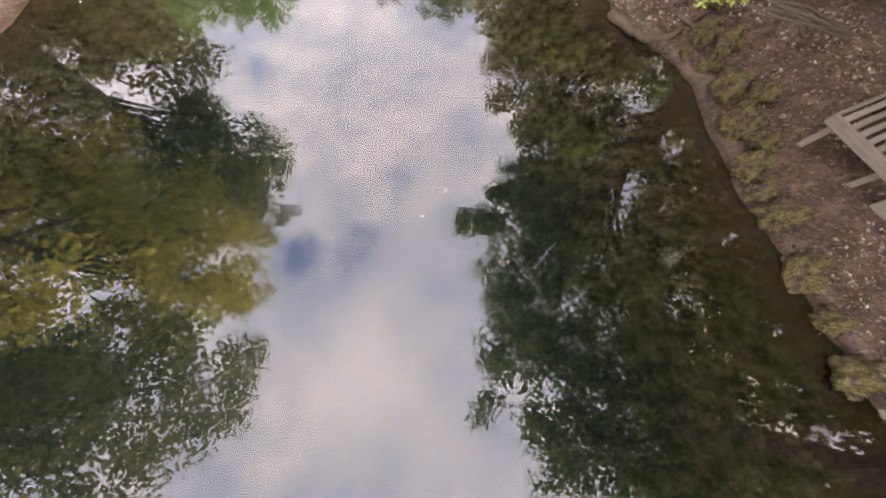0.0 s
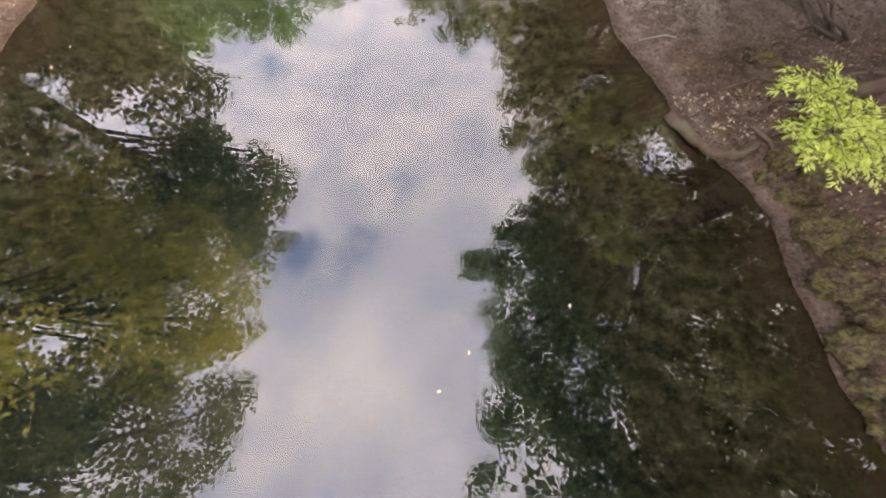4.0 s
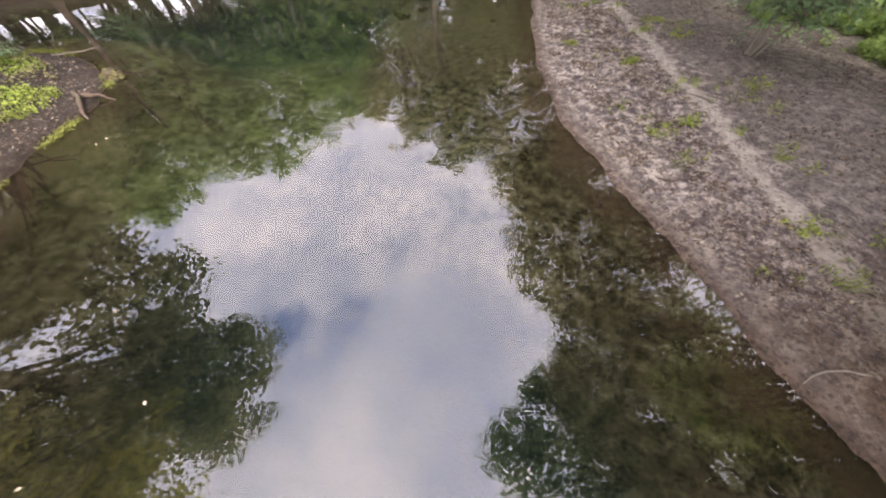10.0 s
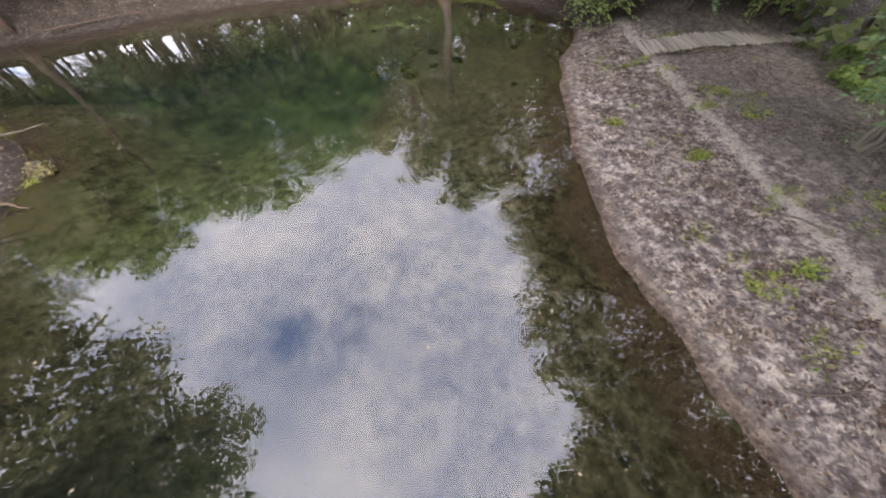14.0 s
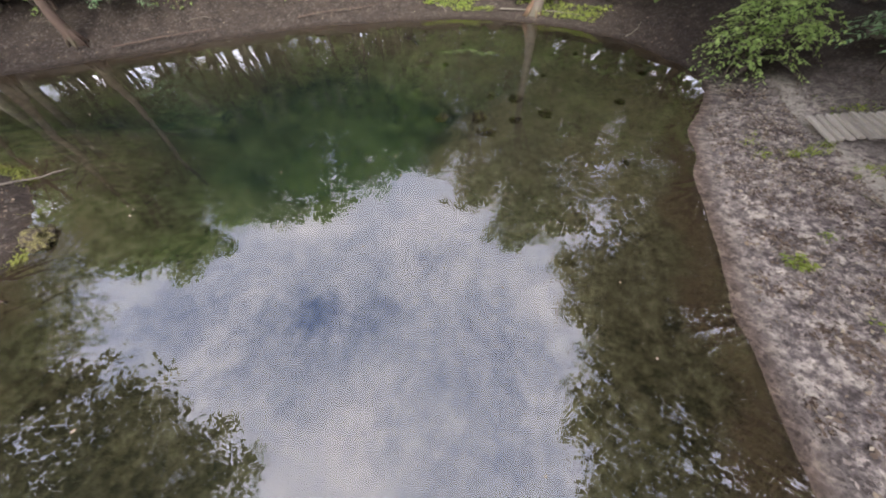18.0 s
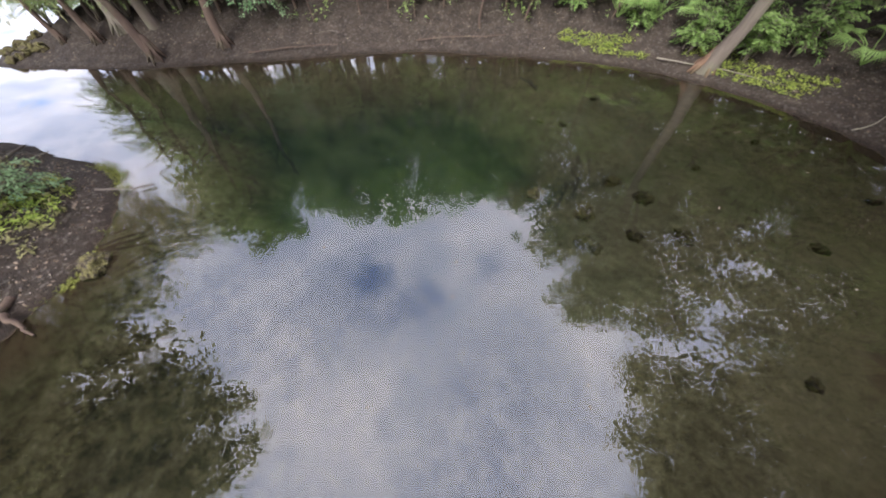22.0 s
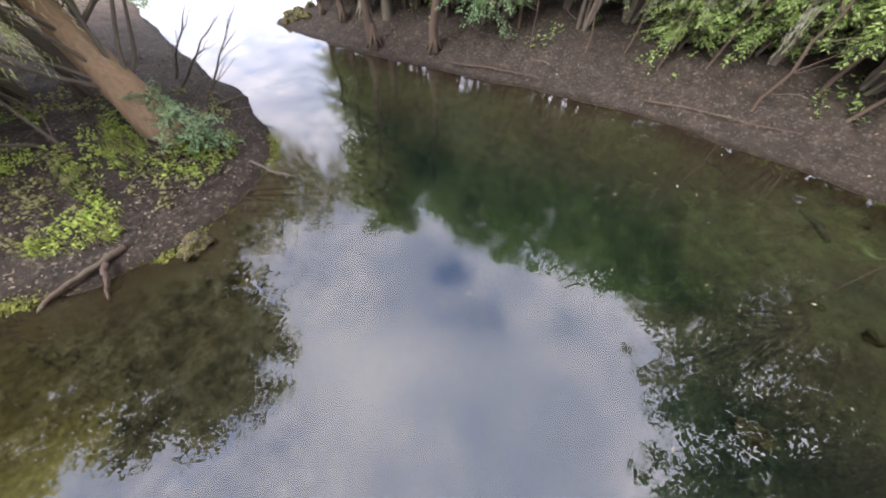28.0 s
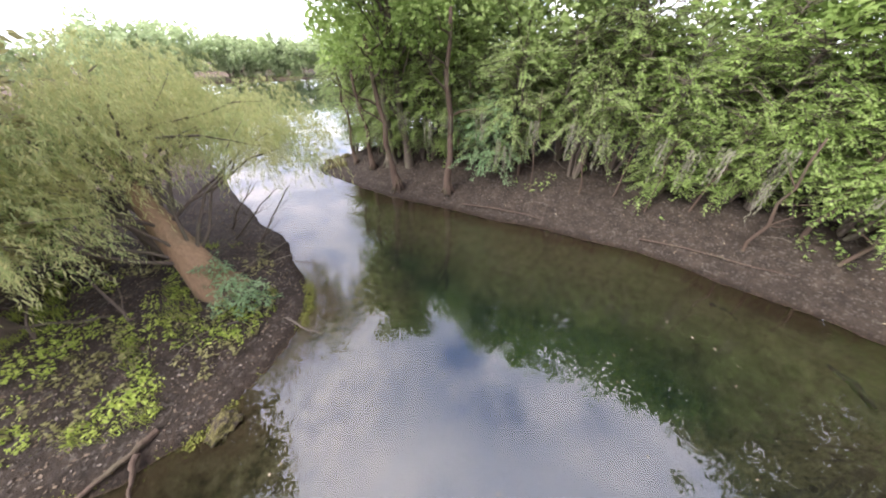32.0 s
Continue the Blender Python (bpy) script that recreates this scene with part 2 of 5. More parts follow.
    silt = ramp(n, l, weed, [(0.3, (0.170, 0.142, 0.080)), (0.55, (0.225, 0.188, 0.108)), (0.8, (0.280, 0.235, 0.140))])
    corner = node(n, l, "MapRange", {0: ysoft, 1: 18.0, 2: 23.0}).outputs[0]
    bed = mix(n, l, node(n, l, "Math", {0: corner, 1: 0.85}, operation="MULTIPLY").outputs[0], algae, silt)
    # light lost in deep water, put into the bed as a dark blue-green
    depth_tint = ramp(n, l, weed, [(0.35, (0.011, 0.026, 0.020)), (0.55, (0.022, 0.042, 0.031)), (0.75, (0.042, 0.058, 0.040))])
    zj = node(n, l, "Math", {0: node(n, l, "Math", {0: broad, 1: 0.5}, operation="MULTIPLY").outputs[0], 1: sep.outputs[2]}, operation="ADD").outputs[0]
    bed = mix(n, l, node(n, l, "MapRange", {0: zj, 1: 0.08, 2: -0.72}).outputs[0], bed, depth_tint)
    rim = mix(n, l, lump, (0.110, 0.076, 0.045, 1), (0.220, 0.150, 0.090, 1))
    zr = node(n, l, "Math", {0: node(n, l, "Math", {0: lump, 1: 0.08}, operation="MULTIPLY").outputs[0], 1: sep.outputs[2]}, operation="ADD").outputs[0]
    bed = mix(n, l, node(n, l, "MapRange", {0: zr, 1: -0.055, 2: -0.005}).outputs[0], bed, rim)
    under = node(n, l, "MapRange", {0: sep.outputs[2], 1: 0.004, 2: -0.012}).outputs[0]
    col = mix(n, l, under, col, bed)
    h = mix(n, l, 0.55, fine, lump)
    return finish(m, n, l, col, 0.88, h, 0.9, 0.12, 0.25)


SOIL = ground_material()


def water_material():
    m, n, l = material("pond_water")
    geo = n.new("ShaderNodeNewGeometry")
    pos = geo.outputs["Position"]
    a = noise_fac(n, l, pos, 0.9, 2, 0.5)
    b = noise_fac(n, l, pos, 9.0, 3, 0.5)
    calm = ramp(n, l, noise_fac(n, l, pos, 0.28, 2), [(0.60, 0.0), (0.76, 1.0)])
    h = node(n, l, "Math", {0: node(n, l, "Math", {0: b, 1: calm}, operation="MULTIPLY").outputs[0], 1: 0.09}, operation="MULTIPLY").outputs[0]
    h = node(n, l, "Math", {0: h, 1: node(n, l, "Math", {0: a, 1: 0.05}, operation="MULTIPLY").outputs[0]}, operation="ADD").outputs[0]
    bump = node(n, l, "Bump", {"Height": h, "Strength": 0.07, "Distance": 0.1}).outputs[0]
    gl = node(n, l, "BsdfGlossy", {"Color": (0.96, 0.97, 1.0, 1), "Roughness": 0.0, "Normal": bump})
    tr = node(n, l, "BsdfTransparent", {"Color": (0.88, 0.90, 0.85, 1)})
    fr = node(n, l, "Fresnel", {"IOR": 1.95, "Normal": bump})
    s = node(n, l, "MixShader", {0: fr.outputs[0], 1: tr.outputs[0], 2: gl.outputs[0]})
    o = n.new("ShaderNodeOutputMaterial")
    l.new(s.outputs[0], o.inputs[0])
    return m


WATER = water_material()


def wood_material(name, dark, light):
    m, n, l = material(name)
    tc = n.new("ShaderNodeTexCoord")
    mp = node(n, l, "Mapping", {"Vector": tc.outputs["Object"], "Scale": (1.2, 14, 14)})
    f = noise_fac(n, l, mp.outputs[0], 3.0, 5, 0.6)
    r = n.new("ShaderNodeObjectInfo").outputs["Random"]
    col = mix(n, l, f, (*dark, 1), (*light, 1))
    col = mix(n, l, 1.0, col, ramp(n, l, r, [(0, 0.75), (1, 1.1)]), "MULTIPLY")
    return finish(m, n, l, col, 0.85, f, 0.5, 0.01)


PLANK_PALE = wood_material("bleached_plank", (0.20, 0.175, 0.145), (0.50, 0.45, 0.38))
PLANK = wood_material("weathered_plank", (0.085, 0.070, 0.056), (0.30, 0.262, 0.210))


def stone_material(name, dark, light, moss):
    m, n, l = material(name)
    geo = n.new("ShaderNodeNewGeometry")
    pos = geo.outputs["Position"]
    f = noise_fac(n, l, pos, 14.0, 9, 0.72)
    g = noise_fac(n, l, pos, 7.0, 7, 0.70)
    pits = noise_fac(n, l, pos, 30.0, 5, 0.7)
    col = mix(n, l, ramp(n, l, f, [(0.36, 0.0), (0.66, 1.0)]), (*dark, 1), (*light, 1))
    moss_col = mix(n, l, ramp(n, l, pits, [(0.34, 0.0), (0.64, 1.0)]), (0.040, 0.036, 0.012, 1), (*moss, 1))
    col = mix(n, l, ramp(n, l, g, [(0.44, 0.0), (0.53, 0.9)]), col, moss_col)
    return finish(m, n, l, col, 0.92, mix(n, l, 0.5, f, pits), 1.0, 0.09)


ROCK = stone_material("mossy_rock", (0.030, 0.024, 0.017), (0.150, 0.112, 0.076), (0.215, 0.185, 0.070))


# ---- mesh helpers ----
def raw_mesh(name, verts, faces, mat, smooth=False):
    me = bpy.data.meshes.new(name)
    verts = np.asarray(verts, dtype=np.float32).reshape(-1, 3)
    if isinstance(faces, np.ndarray):
        k = faces.shape[1]
        me.vertices.add(len(verts))
        me.vertices.foreach_set("co", verts.ravel())
        me.loops.add(faces.size)
        me.loops.foreach_set("vertex_index", faces.ravel().astype(np.int32))
        me.polygons.add(len(faces))
        me.polygons.foreach_set("loop_start", np.arange(0, faces.size, k, dtype=np.int32))
        me.polygons.foreach_set("loop_total", np.full(len(faces), k, dtype=np.int32))
    else:
        me.from_pydata([tuple(v) for v in verts], [], faces)
    me.update(calc_edges=True)
    me.validate()
    if smooth:
        me.polygons.foreach_set("use_smooth", [True] * len(me.polygons))
    me.materials.append(mat)
    return me


def mesh_part(name, verts, faces, mat, parent=None, label="", smooth=False):
    ob = new(name, raw_mesh(name, verts, faces, mat, smooth))
    ob.parent = parent
    if label:
        ob["label"] = label
    return ob


def part(name, bm, mat, parent=None, label="", smooth=False):
    me = bpy.data.meshes.new(name)
    bm.to_mesh(me)
    bm.free()
    if smooth:
        me.polygons.foreach_set("use_smooth", [True] * len(me.polygons))
    me.materials.append(mat)
    ob = new(name, me)
    ob.parent = parent
    if label:
        ob["label"] = label
    return ob


def thing(name, m, label, category, group=""):
    ob = new(name)
    ob.matrix_world = m
    return tagged(ob, label, category, group)


def tube(verts, faces, pts, radii, sides=7):
    """Adds a tapered tube along pts to the lists."""
    pts = [Vector(p) for p in pts]
    start = len(verts)
    side = Vector((1, 0, 0))
    for i, p in enumerate(pts):
        d = (pts[min(i + 1, len(pts) - 1)] - pts[max(i - 1, 0)]).normalized()
        u = side - d * side.dot(d)
        if u.length < 0.1:
            u = Vector((0, 1, 0)) - d * d.y
        u.normalize()
        side, v = u, d.cross(u)
        for k in range(sides):
            a = 2 * math.pi * k / sides
            r = radii[i] * (1 + 0.12 * noise.noise((p.x * 3 + k * 1.7, p.y * 3, p.z * 3)))
            verts.append(p + (u * math.cos(a) + v * math.sin(a)) * r)
    for i in range(len(pts) - 1):
        for k in range(sides):
            a, b = start + i * sides + k, start + i * sides + (k + 1) % sides
            faces.append((a, b, b + sides, a + sides))
    faces.append(tuple(start + (len(pts) - 1) * sides + k for k in range(sides)))


def bend(a, b, n, wob, rng, sag=0.0):
    """n + 1 points from a to b that wander a little and sag or arch."""
    a, b = Vector(a), Vector(b)
    out = []
    for i in range(n + 1):
        t = i / n
        p = a.lerp(b, t)
        s = math.sin(math.pi * t)
        out.append(p + Vector((rng.uniform(-wob, wob) * s, rng.uniform(-wob, wob) * s, rng.uniform(-wob, wob) * s + sag * s)))
    return out


def leaf_quads(centres, length, width, rs, up=0.6, along=None, three=False):
    """Rhombic leaves round the given centres; along: directions of their midribs."""
    n = len(centres)
    if along is None:
        along = rs.normal(size=(n, 3))
        along[:, 2] *= 0.5
    along = along / np.linalg.norm(along, axis=1, keepdims=True)
    nor = rs.normal(size=(n, 3)) * (1 - up) + np.array([0, 0, up])
    side = np.cross(along, nor)
    side /= np.linalg.norm(side, axis=1, keepdims=True) + 1e-9
    s = rs.uniform(0.5, 1.5, size=(n, 1))
    l, w = along * s * length * 0.5, side * s * width * 0.5
    if three:  # a plain pointed leaf, for foliage that stays far off
        return np.stack([centres + w * 0.9 - l * 0.7, centres + l * 1.2, centres - w * 0.9 - l * 0.7], 1).reshape(-1, 3), np.arange(3 * n).reshape(n, 3)
    v = np.stack([centres - l, centres + w - l * 0.1, centres + l, centres - w - l * 0.1], 1).reshape(-1, 3)
    return v, np.arange(4 * n).reshape(n, 4)


def clump_points(clumps, n, rs, flat=0.65, shell=0.45):
    """n points over ellipsoidal leaf clumps (x, y, z, r), thicker towards their skins, with gaps."""
    c = np.array(clumps)
    wgt = c[:, 3] ** 2
    pick = rs.choice(len(c), n, p=wgt / wgt.sum())
    d = rs.normal(size=(n, 3))
    d /= np.linalg.norm(d, axis=1, keepdims=True)
    r = c[pick, 3] * rs.uniform(0, 1, n) ** shell
    p = c[pick, :3] + d * r[:, None] * np.array([1, 1, flat])
    keep = np.sin(p[:, 0] * 3.1 + pick) + np.sin(p[:, 1] * 2.7 - pick * 2) + np.sin(p[:, 2] * 3.7 + pick * 3) > -1.1
    return p[keep]


def tree(name, label, at, height, crown_r, reach=(0, 0), low=0.4, trunk_r=0.2, leaf=LEAF_OAK, barkm=BARK, clumps=30, leaves=9000,
         size=(0.20, 0.11), seed=0, clump=(0.6, 1.35), flat=0.75, group="", category="tree", up=0.5, three=False, roots=0, rootm=None):
    """A tapered trunk with limbs and a crown of leaf clumps. reach: how far the crown leans from the foot."""
    rng, rs = random.Random(seed), np.random.RandomState(seed + 1)
    root = thing(name, pose(*at), label, category, group)
    V, F = [], []
    top = Vector((reach[0] * 0.75, reach[1] * 0.75, height * 0.93))
    stem = bend((0, 0, -0.3), top, 9, 0.22, rng)
    rad = [trunk_r * (1.45 if i == 0 else 1.0) * (1 - 0.88 * i / 9) + 0.015 for i in range(10)]
    tube(V, F, stem, rad, 9)
    mid = Vector((reach[0], reach[1], height * (low + 1) / 2))
    half = height * (1 - low) / 2
    cl = []
    for i in range(clumps):
        while True:
            d = Vector((rng.uniform(-1, 1), rng.uniform(-1, 1), rng.uniform(-1, 1)))
            if 0.25 < d.length < 1:
                break
        r = rng.uniform(*clump)
        c = mid + Vector((d.x * (crown_r - r * 0.5), d.y * (crown_r - r * 0.5), d.z * (half - r * 0.3)))
        cl.append((c.x, c.y, c.z, r))
        u = min(8.4, max(1.6, 9 * (c.z / height) * rng.uniform(0.45, 0.9)))
        k = int(u)
        fork = stem[k].lerp(stem[k + 1], u - k)
        limb = bend(fork if i % 3 == 0 else fork.lerp(c, 0.55), c, 4, 0.22, rng, 0.15)
        r0 = rad[k] * (0.36 if i % 3 == 0 else 0.12)
        tube(V, F, limb, [r0, r0 * 0.75, r0 * 0.5, r0 * 0.32, 0.012], 5)
        for _ in range(0 if three else 3):
            tip = c + Vector((rng.uniform(-1, 1), rng.uniform(-1, 1), rng.uniform(-0.6, 0.6))) * r * 0.9
            tube(V, F, [limb[3], limb[3].lerp(tip, 0.5) + Vector((0, 0, 0.08)), tip], [r0 * 0.25 + 0.006, 0.012, 0.005], 4)
    for k in range(roots):  # buttress roots
        a = k * 6.283 / roots + rng.uniform(-0.3, 0.3)
        L = trunk_r * rng.uniform(1.5, 2.4)
        RV, RF = [], []
        tube(RV, RF, [(0, 0, trunk_r * 3.2), (math.cos(a) * trunk_r * 0.8, math.sin(a) * trunk_r * 0.8, trunk_r * 1.2), (math.cos(a) * L * 0.65, math.sin(a) * L * 0.65, 0.10),
                      (math.cos(a) * L, math.sin(a) * L, -0.12)], [trunk_r * 0.4, trunk_r * 0.5, trunk_r * 0.36, trunk_r * 0.18], 8)
        mesh_part("root", RV, RF, rootm or barkm, root, smooth=True)
    mesh_part("trunk", V, F, barkm, root, smooth=True)
    leaves = leaves if three else int(leaves * 0.8)
    p = clump_points(cl, leaves, rs, flat)
    inner = clump_points([(x, y, z, r * 0.8) for x, y, z, r in cl], leaves // 14, rs, flat, 0.6)
    fringe = clump_points([(x, y, z, r * 1.3) for x, y, z, r in cl], leaves // 9, rs, flat, 0.35)
    heart = clump_points([(mid.x, mid.y, mid.z, crown_r * 0.72)], leaves // 16, rs, half / crown_r, 0.5)
    inner = np.concatenate([inner, heart])
    v, f = leaf_quads(np.concatenate([p, fringe]), size[0], size[1], rs, up, three=three)
    grow = 1.5 if three else 1.7
    v2, f2 = leaf_quads(inner, size[0] * grow, size[1] * grow * 1.1, rs, 0.4, three=three)
    mesh_part("crown", np.concatenate([v, v2]), np.concatenate([f, f2 + len(v)]), leaf, root)
    return root


# ---- the land: one sheet from the pond bed to the horizon ----
RIGHT_SHORE = [(6.8, -9), (6.2, -4), (5.6, 0), (4.98, 2.0), (4.78, 3.2), (4.66, 4.2), (4.38, 5.12), (3.75, 6.05), (3.25, 7.3), (2.6, 8.8), (2.15, 10.4),
               (1.6, 12.0), (1.15, 13.6), (1.0, 15.2), (1.0, 16.8), (1.15, 18.6), (1.35, 20.5), (1.75, 22.3), (2.45, 23.9), (2.75, 25.2)]
FAR_SHORE = [(2.5, 26.6), (1.3, 28.1), (-0.4, 29.1), (-2.5, 29.55), (-5.0, 29.45), (-7.2, 28.7), (-9.2, 27.7), (-11.3, 26.6), (-13.1, 25.2),
             (-15.1, 23.0), (-16.9, 21.1), (-18.6, 19.3), (-20.6, 17.7), (-22.4, 16.5), (-23.6, 16.2), (-25.2, 17.6), (-29, 23), (-40, 31), (-58, 38), (-76, 39)]
LAKE_SHORE = [(-86, 27), (-85, 8), (-79, -8), (-64, -14), (-46, -6), (-32, 7)]
ISLAND_SHORE = [(-25.0, 10.8), (-20.6, 12.9), (-18.2, 14.2), (-16.6, 15.2), (-14.2, 16.1), (-12.9, 16.35), (-11.9, 15.95), (-10.9, 15.3), (-10.35, 14.6),
                (-10.1, 13.6), (-10.1, 12.4), (-10.0, 11.0), (-9.6, 9.5), (-9.1, 8.2), (-8.8, 6.5), (-9.2, 4.4), (-10.2, 2), (-11, -2), (-11.5, -6),
                (-10, -12), (-5, -16), (2, -16), (5.5, -13)]
SHORE = np.array(RIGHT_SHORE + FAR_SHORE + LAKE_SHORE + ISLAND_SHORE, float)
before, after, beyond = np.roll(SHORE, 1, 0), np.roll(SHORE, -1, 0), np.roll(SHORE, -2, 0)
SHORE = np.stack([SHORE, (9 * (SHORE + after) - before - beyond) / 16], 1).reshape(-1, 2)  # a smooth waterline through the corners


def shore_distance(x, y):
    """Metres from the waterline: positive on land, negative over water."""
    p = np.stack([x, y], -1)
    best = np.full(x.shape, 1e9)
    inside = np.zeros(x.shape, bool)
    for a, b in zip(SHORE, np.roll(SHORE, -1, 0)):
        ab = b - a
        t = np.clip(((p - a) @ ab) / (ab @ ab), 0, 1)
        best = np.minimum(best, np.hypot(p[..., 0] - a[0] - t * ab[0], p[..., 1] - a[1] - t * ab[1]))
        cross = (a[1] > y) != (b[1] > y)
        with np.errstate(divide="ignore", invalid="ignore"):
            inside ^= cross & (x < (b[0] - a[0]) * (y - a[1]) / (b[1] - a[1]) + a[0])
    return np.where(inside, -best, best)


def smooth_step(a, b, x):
    t = np.clip((x - a) / (b - a), 0, 1)
    return t * t * (3 - 2 * t)


def land_height(x, y):
    d = shore_distance(x, y)
    d = d + 0.07 * np.sin(x * 1.5 + y * 1.1) * np.sin(y * 1.3 - x) + 0.02 * np.sin(x * 5.1 - y * 4.3)
    far = smooth_step(22.5, 27.5, y - np.minimum(x, 0) * 0.62) * smooth_step(-30, -22, x)
    near = smooth_step(8.5, 4.5, y) * smooth_step(0, 3, x)
    isle = smooth_step(-7, -9, x) * (1 - far)
    beach = 1 - np.maximum(np.maximum(far, near), isle)
    up = (beach * (0.16 * d / (1 + 0.18 * d)) + far * (1.6 * smooth_step(-0.6, 4.8, d) - 0.05) + near * (0.95 * smooth_step(-0.3, 2.6, d))
          + isle * (0.62 * smooth_step(-0.4, 3.5, d)))
    up = up + 0.05 * smooth_step(0.3, 2, d) * (np.sin(x * 2.2 + 1) * np.sin(y * 1.7) + 0.5 * np.sin(x * 6.1 + y * 3.3))
    shelf = 0.9 + 3.2 * smooth_step(8, 13, y) * smooth_step(-9.5, -4.5, x)  # a wide shallow shelf along the beach and the far corner
    flat = smooth_step(shelf, shelf + 4.0, -d) * (1.0 + 0.25 * np.sin(x * 0.7) * np.sin(y * 0.6 + 1))
    down = -0.11 * np.minimum(-d, 3.0) - 1.0 * flat - 0.03 * np.sin(x * 3.3) * np.sin(y * 2.9)
    up = np.maximum(up, 0.05 * np.minimum(d, 0.5)) * np.clip(d / 0.14, 0, 1)
    return np.where(d > 0, up, np.minimum(down, 0.06 * d))


def ground_z(x, y):
    return float(land_height(np.array([float(x)]), np.array([float(y)]))[0])


def grid_axis(a, b, step, reach):
    inner = np.arange(a, b + step / 2, step)
    grow = np.cumsum(step * 1.13 ** np.arange(1, 80))
    grow = grow[grow < reach]
    return np.concatenate([a - grow[::-1], inner, b + grow])


gx, gy = grid_axis(-28, 14, 0.2, 900), grid_axis(-8, 36, 0.2, 900)
XX, YY = np.meshgrid(gx, gy)
ZZ = land_height(XX.ravel(), YY.ravel())
idx = np.arange(XX.size).reshape(XX.shape)
quads = np.stack([idx[:-1, :-1].ravel(), idx[:-1, 1:].ravel(), idx[1:, 1:].ravel(), idx[1:, :-1].ravel()], 1)
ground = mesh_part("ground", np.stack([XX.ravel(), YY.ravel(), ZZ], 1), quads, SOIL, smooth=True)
tagged(ground, "sandy and muddy banks sloping under clear shallow water", "ground", kind="structure")
water = mesh_part("water", [(-400, -400, 0), (400, -400, 0), (400, 400, 0), (-400, 400, 0)], np.array([[0, 1, 2, 3]]), WATER)
tagged(water, "still clear green pond water mirroring trees and clouds", "water", kind="structure")


def on_land(x, y, lift=0.0):
    return (x, y, max(ground_z(x, y), 0.0) + lift)


# ---- tall trees round the pond ----
T = "tall trees round the pond"
FINE = (0.15, 0.085)
tree("tall_tree", "tall dark oak with buttress roots on the rocky bank", on_land(6.45, 6.35), 17, 5.8, (-0.25, -1.35), 0.3, 0.36, LEAF_OAK, BARK_DARK, clumps=104, leaves=48000, size=FINE, seed=11, group=T, roots=8)
tree("tall_tree", "tall oak at the head of the pond", on_land(8.6, -2.4), 15, 5.6, (-2.0, 0.2), 0.22, 0.3, LEAF_OAK, clumps=80, leaves=34000, size=FINE, seed=16, group=T)
tree("tall_tree", "broad oak on the sandy bank", on_land(10.2, 13.4), 13.0, 5.2, (-3.4, 3.0), 0.3, 0.28, LEAF_OLIVE, clumps=92, leaves=38000, size=FINE, seed=12, group=T)
tree("tall_tree", "broad olive-green oak behind the beach", on_land(10.5, 9.2), 15, 4.8, (-3.0, 0.2), 0.28, 0.28, LEAF_OLIVE, clumps=88, leaves=36000, size=FINE, seed=17, group=T)
tree("tall_tree", "tall oak with a leaning trunk and red-brown roots", on_land(-2.9, 30.3), 14.5, 4.9, (2.4, -0.3), 0.3, 0.20, LEAF_OAK, BARK, clumps=80, leaves=34000, size=FINE, seed=13, group=T, roots=9, rootm=BARK_ROOT)
tree("tall_tree", "tall olive-green tree on the grassy point", on_land(-13.9, 8.3), 15.5, 4.2, (0.4, 0.2), 0.26, 0.28, LEAF_OLIVE, clumps=74, leaves=32000, size=FINE, seed=14, group=T)
tree("tall_tree", "golden-green tree beside the pond", on_land(-13.4, 2.0), 13, 4.4, (0.9, 0.2), 0.08, 0.24, LEAF_GOLD, clumps=70, leaves=24000, size=FINE, seed=15, group=T)
tree("tall_tree", "golden-green tree on the edge of the point", on_land(-14.4, 5.2), 12.5, 3.8, (0.6, 0.1), 0.08, 0.2, LEAF_GOLD, clumps=64, leaves=21000, size=FINE, seed=22, group=T)
tree("tall_tree", "leafy tree above the boardwalk", on_land(6.8, 26.4), 13.5, 4.6, (-0.9, -0.8), 0.14, 0.22, LEAF_OLIVE, clumps=66, leaves=26000, size=FINE, seed=18, group=T)
tree("tall_tree", "tall tree behind the beach with a leaning crown", on_land(10.2, 20.6), 11.5, 3.4, (-4.9, 0.8), 0.42, 0.2, LEAF_OLIVE, clumps=56, leaves=22000, size=FINE, seed=21, group=T)
tree("tall_tree", "slender tree on the far point of the bank", on_land(-20.2, 20.6), 12, 3.4, (-0.4, -0.6), 0.2, 0.16, LEAF_BRIGHT, BARK, clumps=34, leaves=20000, size=FINE, seed=19, group=T)
tree("small_tree", "small rounded tree on the grassy point", on_land(-13.4, 11.0), 7.8, 2.7, (0.2, 0), 0.15, 0.12, LEAF_OLIVE, clumps=28, leaves=14000, size=FINE, seed=20)
variants = []
for i, (h, r, mat) in enumerate([(13, 4.0, LEAF_OAK), (15, 4.4, LEAF_OLIVE), (11, 3.8, LEAF_BRIGHT), (12, 3.6, LEAF_PALE)]):
    variants.append(tree("woodland_tree", "woodland tree standing back from the pond", on_land(-9.0 + 4 * i, 37 + i), h, r, low=0.12, trunk_r=0.19, leaf=mat,
                         clumps=66, leaves=14000, size=(0.20, 0.12), seed=30 + i, group=T, three=True))
